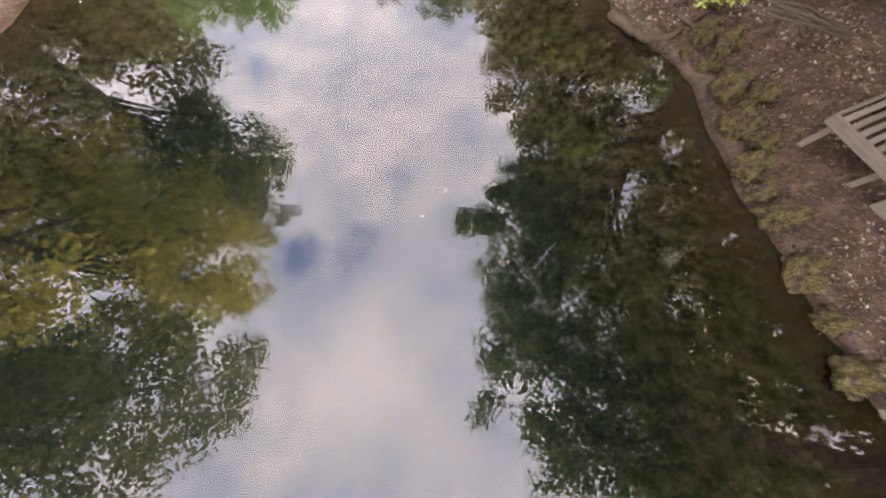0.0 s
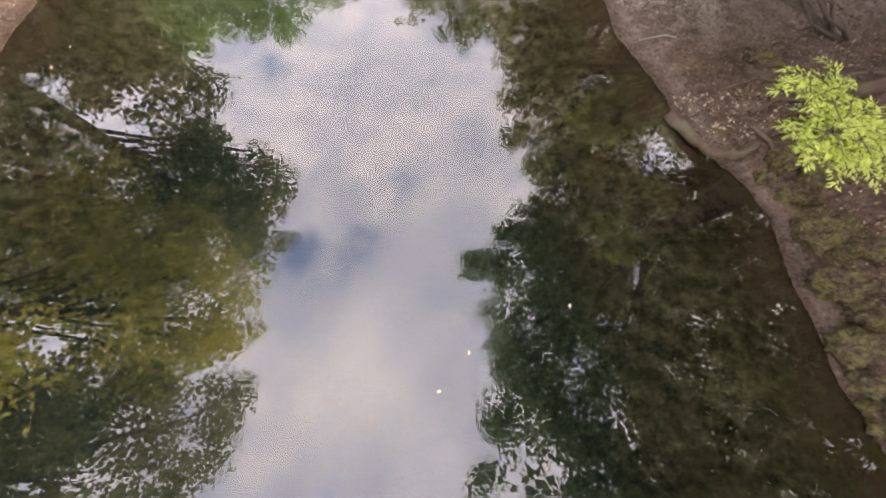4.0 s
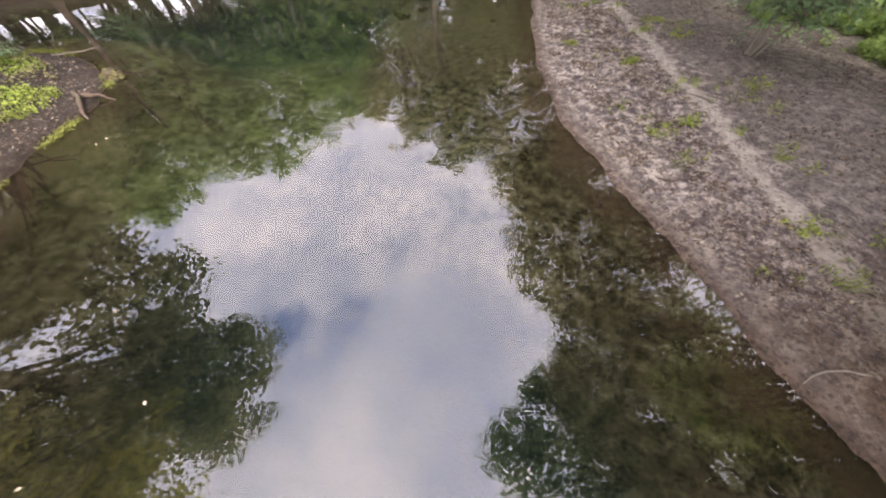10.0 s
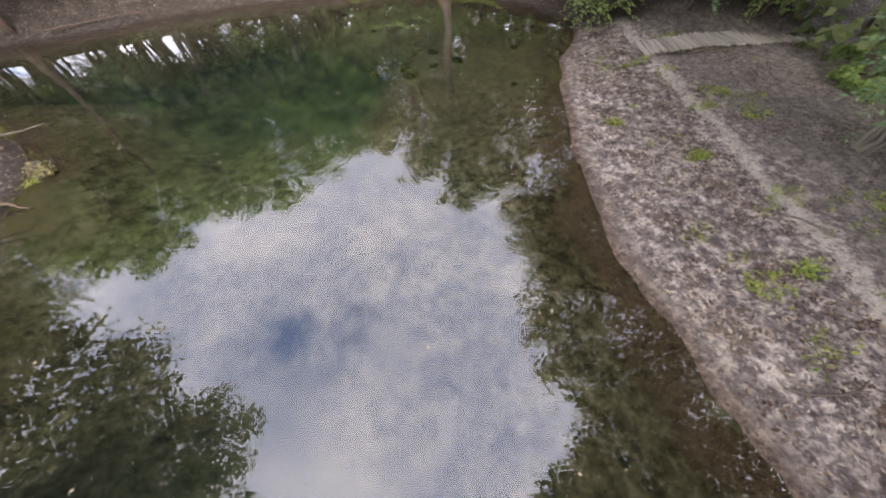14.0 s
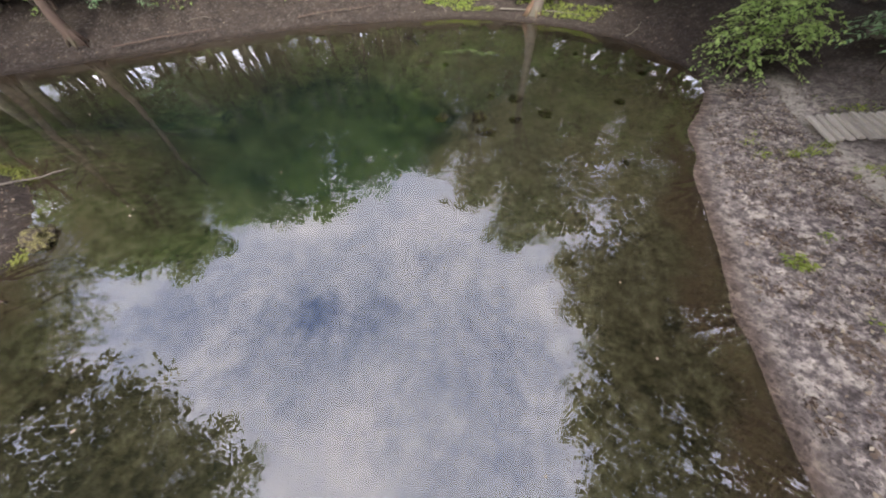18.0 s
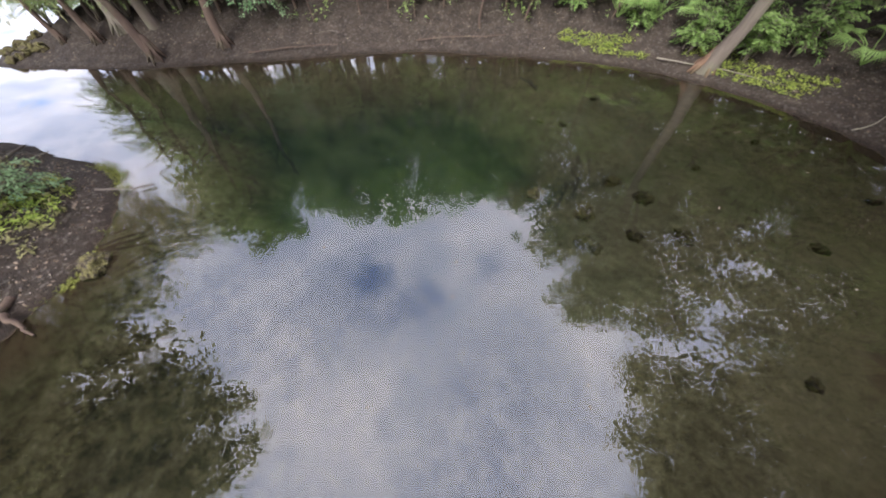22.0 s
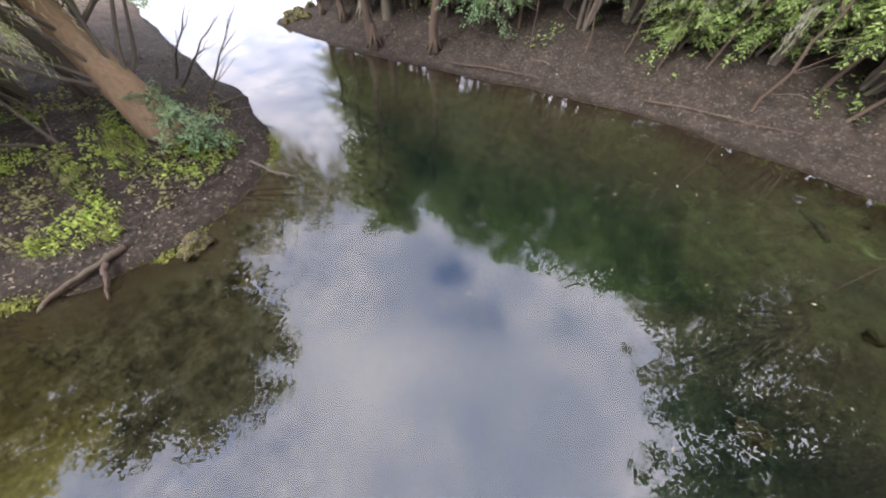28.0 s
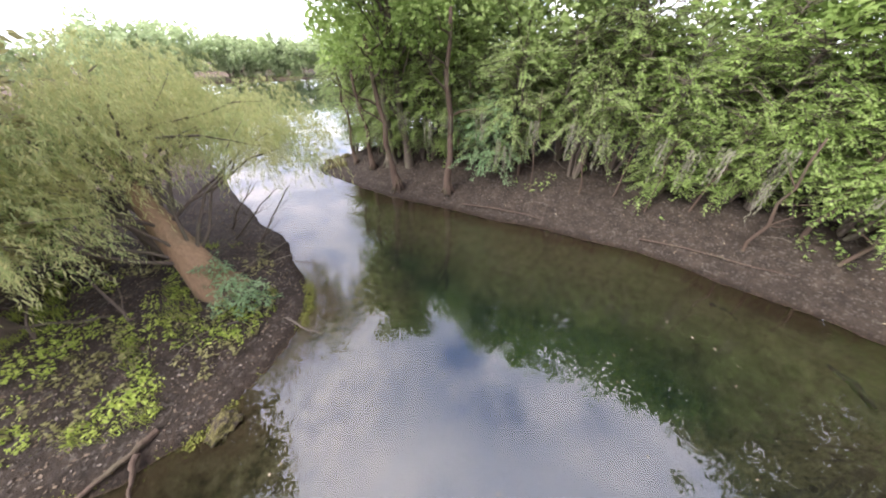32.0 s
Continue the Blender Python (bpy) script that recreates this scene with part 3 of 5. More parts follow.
SPOTS = [(-14.5, 32, 3), (-17, 28.5, 2), (-18.6, 25.2, 3), (-21.5, 24, 3), (-23.4, 20.4, 2), (-26.5, 22.5, 3), (3.2, 33.5, 1), (8.5, 31, 0), (10.5, 27.5, 0), (14, 24, 1), (13.5, 19.5, 0),
         (15.5, 14, 0), (15, 8, 1), (13, 1, 0), (11.9, 5.0, 0), (10.9, -1.6, 0), (9.6, -6.4, 0), (11.5, -6, 0), (9, -12, 1), (3, -20, 0), (-4, -21, 1), (-11, -17, 0), (-15, -9, 0), (-14.5, -3.4, 1), (-18.5, 4.5, 0),
         (-22, 31, 1), (18, 30, 1), (20, 18, 0), (1, 39, 0), (-14, 41, 1), (-5.5, 33.8, 1), (-10.8, 31.6, 2), (-18, -4, 0)]
rng = random.Random(5)
for x, y, k in SPOTS:
    s = rng.uniform(0.9, 1.12)
    c = copy_thing(variants[k], pose(*on_land(x, y), 0, 0, rng.uniform(0, 360)))
    c.scale = (s, s, s * rng.uniform(0.92, 1.08))


# ---- shrubs and low growth ----
def shrub(name, label, at, height, spread, leaf, sprays=60, leaflets=22, size=(0.13, 0.055), seed=0, stems=5, droop=0.35, start=0.25, group="", category="shrub", barkm=BARK, lean=(0, 0), three=False):
    """Several stems with arching sprays of paired leaflets."""
    rng, rs = random.Random(seed), np.random.RandomState(seed + 7)
    root = thing(name, pose(*at), label, category, group)
    V, F, C, A = [], [], [], []
    tips = []
    for i in range(stems):
        a = rng.uniform(0, 6.283)
        top = Vector((math.cos(a) * spread * rng.uniform(0.1, 0.45), math.sin(a) * spread * rng.uniform(0.1, 0.45), height * rng.uniform(0.7, 1.0))) + Vector((*lean, 0))
        st = bend((math.cos(a) * 0.1, math.sin(a) * 0.1, -0.15), top, 6, 0.12 * height / 2, rng)
        r0 = 0.018 + 0.011 * height
        tube(V, F, st, [r0 * (1 - 0.8 * j / 6) for j in range(7)], 6)
        tips.append(st)
    for i in range(sprays):
        st = tips[i % stems]
        t = rng.uniform(start, 1.0)
        k = min(5, int(t * 6))
        base = st[k].lerp(st[k + 1], t * 6 - k)
        a = rng.uniform(0, 6.283)
        L = spread * rng.uniform(0.45, 0.95) * (1.15 - 0.55 * t)
        end = base + Vector((math.cos(a) * L, math.sin(a) * L, L * rng.uniform(-droop, 0.45)))
        tw = bend(base, end, 5, 0.05, rng, L * 0.16)
        tube(V, F, [tw[0], tw[2], tw[5]], [0.006 + 0.0022 * height, 0.006 + 0.001 * height, 0.004], 3)
        for j in range(leaflets):
            u = 0.2 + 0.8 * (j // 2) / (leaflets / 2)
            q = min(4, int(u * 5))
            p = tw[q].lerp(tw[q + 1], u * 5 - q)
            d = (tw[q + 1] - tw[q]).normalized()
            n = Vector((-d.y, d.x, 0)) * (1 if j % 2 else -1)
            dirn = (d * 0.6 + n + Vector((rng.uniform(-0.3, 0.3), rng.uniform(-0.3, 0.3), rng.uniform(-0.45, 0.15)))).normalized()
            reach = size[0] * (0.5 + 1.5 * rng.random() * (1 - 0.5 * u))
            C.append(p + dirn * reach)
            A.append(dirn)
    mesh_part("woody_frame", V, F, barkm, root, smooth=True)
    v, f = leaf_quads(np.array([tuple(c) for c in C]), size[0], size[1], rs, 0.72, np.array([tuple(a) for a in A]), three)
    mesh_part("foliage", v, f, leaf, root)
    return root


B = "bushes along the banks"
far_bushes = [
    shrub("bush", "tall bright green bush overhanging the muddy bank", on_land(-13.9, 28.3), 4.6, 2.6, LEAF_BRIGHT, 380, 72, (0.074, 0.036), seed=51, stems=7, group=B, three=True, start=0.36, droop=0.5),
    shrub("bush", "pale green feathery bush above the muddy bank", on_land(-17.6, 24.3), 4.8, 2.5, LEAF_PALE, 380, 72, (0.070, 0.032), seed=52, stems=7, group=B, three=True, start=0.36, droop=0.5),
    shrub("bush", "broad green bush above the muddy bank", on_land(-9.9, 30.8), 4.2, 2.4, LEAF_BRIGHT, 340, 64, (0.088, 0.042), seed=53, stems=7, group=B, three=True, start=0.28, droop=0.5),
    shrub("bush", "grey-green bush on top of the bank", on_land(-6.6, 32.5), 3.2, 2.0, LEAF_BLUE, 260, 56, (0.086, 0.040), seed=54, stems=6, group=B, three=True, start=0.2),
    shrub("bush", "low bright green bush on top of the bank", on_land(-12.3, 29.6), 2.0, 1.6, LEAF_BRIGHT, 200, 48, (0.080, 0.038), seed=55, stems=5, group=B, start=0.1, three=True),
]
rng = random.Random(9)
BANK_TOP = [(10.4, -0.8, 2), (11.0, 2.2, 2), (9.6, -4.6, 2), (8.6, -8.0, 2), (-24.1, 19.0, 1), (-22.8, 19.8, 3), (-21.5, 20.5, 1), (-20.1, 21.7, 0), (-19.2, 23.0, 1), (-17.7, 23.7, 3), (-17.0, 26.4, 0), (-15.9, 26.4, 1), (-15.4, 27.8, 0), (-13.7, 28.3, 4),
            (-13.1, 29.8, 0), (-11.7, 29.8, 0), (-11.1, 31.2, 1), (-9.9, 30.6, 2), (-8.3, 32.1, 0), (-7.5, 31.9, 4), (-5.5, 33.3, 2), (-3.9, 33.2, 3), (-0.5, 33.9, 2), (1.8, 32.4, 2), (3.1, 32.6, 3),
            (4.2, 30.6, 2), (5.0, 31.8, 0), (5.7, 29.0, 2), (-16.5, 28.6, 1), (-18.7, 27.0, 0), (-20.8, 23.4, 0), (-13.9, 31.8, 1), (-25.1, 20.6, 0), (-10.0, 33.2, 0), (7.4, 28.6, 2), (9.0, 25.9, 2),
            (10.6, 25.2, 3), (12.2, 23.4, 0), (12.4, 20.6, 2), (-12.6, 6.6, 3), (-13.2, 4.6, 2), 
            (-16.2, 10.2, 2), (-16.6, 6.8, 2), (-12.2, 33.5, 0), (-17.5, 31.3, 1), (-21.0, 27.3, 0), (-23.5, 23.8, 1)]
for x, y, k in BANK_TOP:
    s = rng.uniform(0.85, 1.2)
    c = copy_thing(far_bushes[k], pose(*on_land(x, y), 0, 0, rng.uniform(0, 360)))
    c.scale = (s, s, s * rng.uniform(0.85, 1.1))

# low leafy growth along the crest of the far bank and its point
for x, y, k in ((-23.4, 18.3, 1), (-22.7, 19.0, 0), (-21.9, 19.5, 1), (-21.2, 20.3, 0), (-20.3, 21.3, 1), (-19.4, 22.4, 0), (-17.6, 24.6, 1)):
    s = rng.uniform(0.36, 0.50)
    c = copy_thing(far_bushes[k], pose(*on_land(x, y), 0, 0, rng.uniform(0, 360)))
    c.scale = (s * 1.25, s * 1.25, s)
    tagged(c, "low yellow-green leafy bush on the crest of the bank", "shrub", B)

# thin dark trunks along the top of the far bank
rng = random.Random(21)
for i in range(18):
    t = i / 17
    x, y = -22.4 + 17.5 * t + rng.uniform(-0.5, 0.5), 19.5 + 13.6 * t ** 0.9 + rng.uniform(-0.5, 0.9)
    root = thing("sapling", pose(*on_land(x, y)), "thin dark bare sapling stem on the bank", "sapling", "saplings on the bank")
    V, F = [], []
    h = rng.uniform(2.2, 4.2)
    st = bend((0, 0, -0.2), (rng.uniform(-0.4, 0.4), rng.uniform(-0.45, 0.2), h), 6, 0.12, rng)
    r0 = rng.uniform(0.025, 0.07)
    tube(V, F, st, [r0 * (1 - 0.6 * j / 6) for j in range(7)], 6)
    for j in range(4):
        a = rng.uniform(0, 6.28)
        b0 = st[rng.randint(2, 5)]
        tube(V, F, bend(b0, b0 + Vector((math.cos(a) * 0.7, math.sin(a) * 0.7, rng.uniform(0.1, 0.7))), 3, 0.06, rng), [r0 * 0.4, r0 * 0.3, r0 * 0.2, 0.004], 4)
    mesh_part("trunk", V, F, BARK_DARK, root, smooth=True)

# the low bright sprays over the near bank
shrub("bush", "lime-green bush arching from the sandy bank", on_land(7.0, 8.5), 1.75, 1.35, LEAF_LIME, 240, 76, (0.056, 0.015), seed=61, stems=7, group=B, start=0.8, droop=0.15, lean=(-3.8, -0.3))
shrub("bush", "lime-green leafy branch arching over the rocks", on_land(6.8, 4.9), 0.85, 0.85, LEAF_LIME, 100, 66, (0.054, 0.014), seed=62, stems=5, group=B, start=0.86, droop=0.06, lean=(-3.75, -0.2))

# the small many-stemmed tree on the sandy bank
shrub("small_tree", "small many-stemmed green tree on the sandy bank", on_land(6.95, 16.75), 3.0, 1.9, LEAF_BLUE, 330, 36, (0.11, 0.055), seed=64, stems=4, start=0.42, droop=0.3, category="tree", barkm=BARK_PALE)
# ferny sprays round the pale leaning trunk
for i, (x, y, h, sp) in enumerate(((-3.7, 30.9, 1.3, 1.0), (-2.0, 30.9, 1.2, 1.0), (-2.8, 31.6, 1.8, 1.3), (-0.9, 31.5, 1.5, 1.2), (-5.6, 31.3, 1.0, 0.9), (-8.0, 31.0, 1.0, 0.9))):
    shrub("bush", "fresh green ferny bush on the far bank", on_land(x, y), h, sp, LEAF_FERN, 80, 36, (0.10, 0.036), seed=150 + i, stems=5, group=B, start=0.3, droop=0.35)
# thicket at the corner of the pond
shrub("bush", "spreading green bush drooping to the waterline", on_land(3.6, 25.6), 2.0, 2.0, LEAF_BRIGHT, 120, 28, (0.12, 0.055), seed=65, stems=6, start=0.3, droop=0.55, group=B)
shrub("bush", "leafy green bush beside the boardwalk", on_land(6.6, 25.0), 2.6, 2.0, LEAF_BLUE, 130, 28, (0.13, 0.06), seed=66, stems=6, start=0.25, group=B)
shrub("bush", "leafy green bush behind the boardwalk", on_land(9.0, 24.6), 2.4, 1.9, LEAF_BRIGHT, 120, 28, (0.13, 0.06), seed=67, stems=6, start=0.2, group=B)
shrub("bush", "small grey-green bush at the foot of the willow", on_land(-13.1, 15.0), 0.75, 0.75, LEAF_BLUE, 60, 24, (0.075, 0.03), seed=68, stems=6, start=0.15, group=B)
shrub("bush", "grey-green suckers at the foot of the willow", on_land(-13.9, 14.5), 0.9, 0.6, LEAF_BLUE, 50, 22, (0.075, 0.03), seed=69, stems=5, start=0.3, group=B)


# ---- the leaning willow on the grassy point ----
def willow(at):
    rng, rs = random.Random(71), np.random.RandomState(72)
    root = thing("willow", pose(*at), "leaning willow with a red-brown split trunk and yellow-green drooping leaves", "tree")
    V, F = [], []
    main = [Vector(p) for p in ((0.15, 0.1, -0.25), (0.05, 0.0, 0.15), (-0.2, -0.25, 0.7), (-0.65, -0.65, 1.5), (-1.05, -0.95, 2.3), (-1.5, -1.2, 3.1), (-2.0, -1.5, 3.9))]
    tube(V, F, main, [0.56, 0.46, 0.36, 0.27, 0.18, 0.11, 0.04], 14)
    SV, SF = [], []
    tube(SV, SF, [(-0.1, -0.35, -0.2), (-0.5, -0.75, 0.7), (-0.9, -1.3, 1.5), (-1.2, -2.1, 2.6), (-1.3, -3.0, 3.7)], [0.17, 0.12, 0.10, 0.07, 0.03], 8)
    mesh_part("side_stem", SV, SF, BARK, root, "thinner dark side stem", True)
    for k in range(7):  # root flare
        a = k * 0.9
        RV, RF = [], []
        tube(RV, RF, [(0.05, 0, 0.35), (0.36 * math.cos(a), 0.36 * math.sin(a), 0.08), (0.72 * math.cos(a), 0.72 * math.sin(a), -0.15)], [0.18, 0.12, 0.04], 7)
        mesh_part("root", RV, RF, BARK_RED, root, smooth=True)
    centres, along = [], []
    hubs = [(-0.9, -1.7, 3.4), (0.2, -1.5, 3.0), (1.0, -1.3, 2.7), (-1.74, -1.1, 3.7), (-2.66, -0.5, 3.9), (-2.9, 0.1, 3.7), (-3.2, 1.0, 3.4), (-2.9, 1.3, 3.0), (-1.6, -0.1, 3.4),
            (-0.6, -0.9, 3.1), (0.5, -1.9, 2.9), (-2.5, 0.5, 3.0), (-1.7, -2.1, 3.8), (-3.0, -1.9, 4.0), (1.2, -2.3, 2.7), (-1.9, 0.5, 3.4), (-0.2, -2.0, 3.3), (-4.0, -0.6, 3.8), (0.6, -3.0, 2.8),
            (-0.8, -3.2, 3.1), (-2.2, -3.3, 3.4), (-3.8, -3.0, 3.6), (1.3, -3.6, 2.5), (-4.6, 0.8, 3.4), (-4.4, -1.9, 3.7), (-0.9, -0.2, 4.2), (-1.8, -0.6, 4.6), (-2.7, 0.1, 4.4), (-0.3, -0.6, 3.8), (-3.6, -0.9, 4.5), (-1.3, -1.6, 4.3), (-1.5, 1.5, 3.5), (-0.8, 1.9, 3.1), (-2.3, 1.9, 3.8), (-2.9, 2.3, 3.3), (-1.8, 2.6, 3.0)]
    for h in hubs:
        h = Vector(h)
        st = main[rng.randint(2, 5)]
        limb = bend(st, h, 5, 0.15, rng, 0.25)
        LV, LF = [], []
        tube(LV, LF, limb, [0.045, 0.036, 0.028, 0.022, 0.015, 0.008], 6)
        mesh_part("limb", LV, LF, BARK, root, smooth=True)
        for _ in range(125):
            a, r = rng.uniform(0, 6.283), rng.uniform(0.1, 0.9)
            s0 = h + Vector((math.cos(a) * r, math.sin(a) * r, rng.uniform(-0.5, 0.6) - r * 0.22))
            L = rng.uniform(0.45, 1.25)
            out = Vector((math.cos(a), math.sin(a), 0)) * L * 0.32
            n = int(L * 24)
            for j in range(n):
                u = j / n
                p = s0 + out * u + Vector((0, 0, 0.25 * u * L - L * 0.95 * u * u))
                d = (out * 0.5 + Vector((rng.uniform(-0.55, 0.55), rng.uniform(-0.55, 0.55), -0.25 - 0.65 * u))).normalized()
                centres.append(tuple(p + Vector((rng.uniform(-0.05, 0.05), rng.uniform(-0.05, 0.05), 0))))
                along.append(tuple(d))
    mesh_part("trunk", V, F, BARK_RED, root, "red-brown split trunk", True)
    v, f = leaf_quads(np.array(centres), 0.105, 0.021, rs, 0.5, np.array(along), True)
    mesh_part("crown", v, f, LEAF_WILLOW, root, "yellow-green drooping leaves")
    return root


willow(on_land(-13.9, 14.3))

# flared dark trunks on the far point and dark stems under the willow
def bare_trunk(label, at, lean, height, r, seed, group, mat=BARK, roots=7):
    rng = random.Random(seed)
    root = thing("tree_trunk", pose(*at), label, "tree trunk", group)
    V, F = [], []
    st = bend((0, 0, -0.2), (lean[0], lean[1], height), 8, 0.14, rng)
    tube(V, F, st, [r * (1.5 if k == 0 else 1.12 if k == 1 else 1.0 - 0.07 * k) for k in range(9)], 10)
    for k in range(roots):
        a = k * 6.283 / roots
        tube(V, F, [(0, 0, r * 4.5), (math.cos(a) * r * 1.1, math.sin(a) * r * 1.1, r * 1.6), (math.cos(a) * r * 2.4, math.sin(a) * r * 2.4, -0.1)], [r * 0.5, r * 0.42, r * 0.15], 6)
    for k in range(5):
        b0 = st[rng.randint(4, 7)]
        a = rng.uniform(0, 6.283)
        tube(V, F, bend(b0, b0 + Vector((math.cos(a) * 1.3, math.sin(a) * 1.3, rng.uniform(0.4, 1.2))), 4, 0.1, rng), [r * 0.3, r * 0.24, r * 0.18, r * 0.1, 0.006], 5)
    mesh_part("trunk", V, F, mat, root, smooth=True)
    return root


for i, (x, y, lx, ly, h, r) in enumerate(((-20.9, 19.8, -0.2, 0.1, 7.5, 0.17), (-18.9, 19.75, -0.9, -0.5, 5.5, 0.15), (-21.2, 18.95, -0.7, -0.3, 5.0, 0.11), (-22.3, 18.2, -0.8, -0.2, 4.6, 0.08), (-17.7, 21.7, -0.5, 0.2, 6.0, 0.14))):
    bare_trunk("dark flared trunk on the muddy point", on_land(x, y), (lx, ly), h, r, 60 + i, "flared trunks on the far point", BARK_GREY if i == 0 else BARK_DARK)
for i, (x, y, lx, ly, h, r) in enumerate(((-15.4, 12.5, -0.7, -0.3, 2.9, 0.10), (-15.6, 11.2, -1.0, 0.2, 3.0, 0.12), (-16.4, 12.4, -0.4, 0.4, 2.8, 0.08))):
    bare_trunk("dark leaning stem under the willow crown", on_land(x, y), (lx, ly), h, r, 70 + i, "dark stems under the willow", BARK, 5)

# bare dead branches on the point
rng = random.Random(81)
for x, y, dx, dy, dz in ((-15.8, 14.6, -1.2, 1.5, 1.6), (-16.4, 13.9, -0.6, 1.6, 1.3), (-17.2, 13.6, -0.4, 1.2, 1.5), (-13.4, 12.6, 1.0, -0.8, 1.0), (-12.8, 11.6, -1.5, -0.5, 1.1),
                         (-12.4, 10.6, -1.2, -1.2, 1.3), (-13.0, 13.0, -1.4, -1.0, 1.5), (-14.4, 12.2, -0.7, -1.2, 1.8)):
    root = thing("dead_branch", pose(*on_land(x, y)), "bare dark dead branch rising from the point", "branch", "dead branches on the point")
    V, F = [], []
    st = bend((0, 0, -0.1), (dx, dy, dz), 6, 0.08, rng)
    tube(V, F, st, [0.035, 0.03, 0.026, 0.022, 0.017, 0.012, 0.006], 6)
    for j in range(5):
        b0 = st[rng.randint(1, 5)]
        tube(V, F, bend(b0, b0 + Vector((dx * 0.3 + rng.uniform(-0.3, 0.3), dy * 0.3 + rng.uniform(-0.3, 0.3), rng.uniform(0.15, 0.6))), 3, 0.04, rng), [0.013, 0.01, 0.007, 0.003], 5)
    mesh_part("wood", V, F, BARK, root, smooth=True)

# driftwood by the waterline
def driftwood(label, pts, r0, mat=TWIG, group="fallen wood"):
    root = thing("fallen_branch", pose(*pts[0]), label, "branch", group)
    V, F = [], []
    o = Vector(pts[0])
    rng = random.Random(int(abs(o.x * 131 + o.y * 17)))
    line = []
    for a, b in zip(pts, pts[1:]):
        for k in range(4):
            line.append(Vector(a).lerp(Vector(b), k / 4) - o + Vector((rng.uniform(-1, 1), rng.uniform(-1, 1), rng.uniform(-0.4, 0.4))) * min(r0 * 0.8, 0.022))
    line.append(Vector(pts[-1]) - o)
    tube(V, F, line, [r0 * (1 - 0.65 * i / (len(line) - 1)) * rng.uniform(0.85, 1.15) for i in range(len(line))], 9)
    for k in range(3 if r0 < 0.045 else 0):  # broken side twigs
        b0 = line[rng.randint(2, len(line) - 2)]
        d = Vector((rng.uniform(-1, 1), rng.uniform(-1, 1), rng.uniform(0, 0.5))).normalized() * r0 * rng.uniform(4, 8)
        tube(V, F, [b0, b0 + d * 0.5 + Vector((0, 0, r0 * 0.4)), b0 + d], [r0 * 0.35, r0 * 0.22, r0 * 0.08], 5)
    mesh_part("wood", V, F, mat, root, smooth=True)
    return root, [Vector(p) - o for p in pts]


driftwood("dark grey-brown log lying at the waterline", [(3.35, 6.45, 0.02), (3.6, 6.0, 0.08), (3.85, 5.62, 0.12), (4.2, 5.6, 0.17), (4.5, 5.75, 0.22)], 0.10, BARK_DARK)
driftwood("dark forked root reaching into the water", [(-10.75, 14.15, 0.1), (-10.45, 13.95, 0.12), (-10.2, 13.65, 0.1), (-10.0, 13.4, 0.04), (-9.8, 13.25, -0.06)], 0.06, BARK_DARK)
driftwood("short root fork at the waterline", [(-10.4, 14.05, 0.12), (-10.1, 14.1, 0.10), (-9.8, 14.15, -0.02)], 0.045, BARK_DARK)
driftwood("dark stick lying on the point", [(-14.5, 14.6, 0.3), (-15.2, 15.0, 0.24), (-16.1, 15.45, 0.06)], 0.05, BARK)
driftwood("thin dead branch at the water's edge", [(-12.6, 15.9, 0.12), (-12.2, 16.3, 0.07), (-11.9, 16.75, 0.05)], 0.025)
driftwood("curved dead branch on the muddy bank", [(-16.6, 21.9, 0.2), (-15.9, 22.8, 0.22), (-15.0, 23.8, 0.25), (-14.4, 24.2, 0.28)], 0.026, BARK_DARK)
driftwood("curved dead branch on the muddy bank", [(-12.4, 26.5, 0.22), (-11.5, 27.3, 0.3), (-10.2, 28.1, 0.35), (-9.6, 28.6, 0.4)], 0.022, BARK_DARK)
driftwood("pale stick on the muddy bank", [(-4.4, 30.2, 0.25), (-2.4, 30.35, 0.3), (-0.2, 30.1, 0.3)], 0.025, BARK_GREY)
driftwood("sunken log in the shallows", [(-9.9, 26.2, -0.22), (-9.55, 26.4, -0.19), (-9.3, 26.35, -0.2)], 0.13, BARK)
driftwood("sunken log in the shallows", [(-8.6, 27.35, -0.22), (-8.3, 27.4, -0.18), (-8.0, 27.25, -0.2)], 0.12, BARK)
driftwood("sunken log in the shallows", [(-7.95, 26.75, -0.24), (-7.55, 26.75, -0.2), (-7.15, 26.5, -0.22)], 0.14, BARK)
driftwood("thick pale root lying on the bank", [(6.15, 4.62, 0.52), (6.4, 4.42, 0.6), (6.7, 4.24, 0.66), (7.3, 3.95, 0.75)], 0.09, BARK_PALE)
driftwood("old root in the bank", [(5.2, 6.2, 0.35), (5.7, 6.6, 0.45), (6.4, 6.8, 0.6), (7.4, 6.6, 0.72)], 0.09)
driftwood("old root in the bank", [(5.6, 6.9, 0.3), (6.3, 7.3, 0.4), (7.2, 7.4, 0.5)], 0.07)
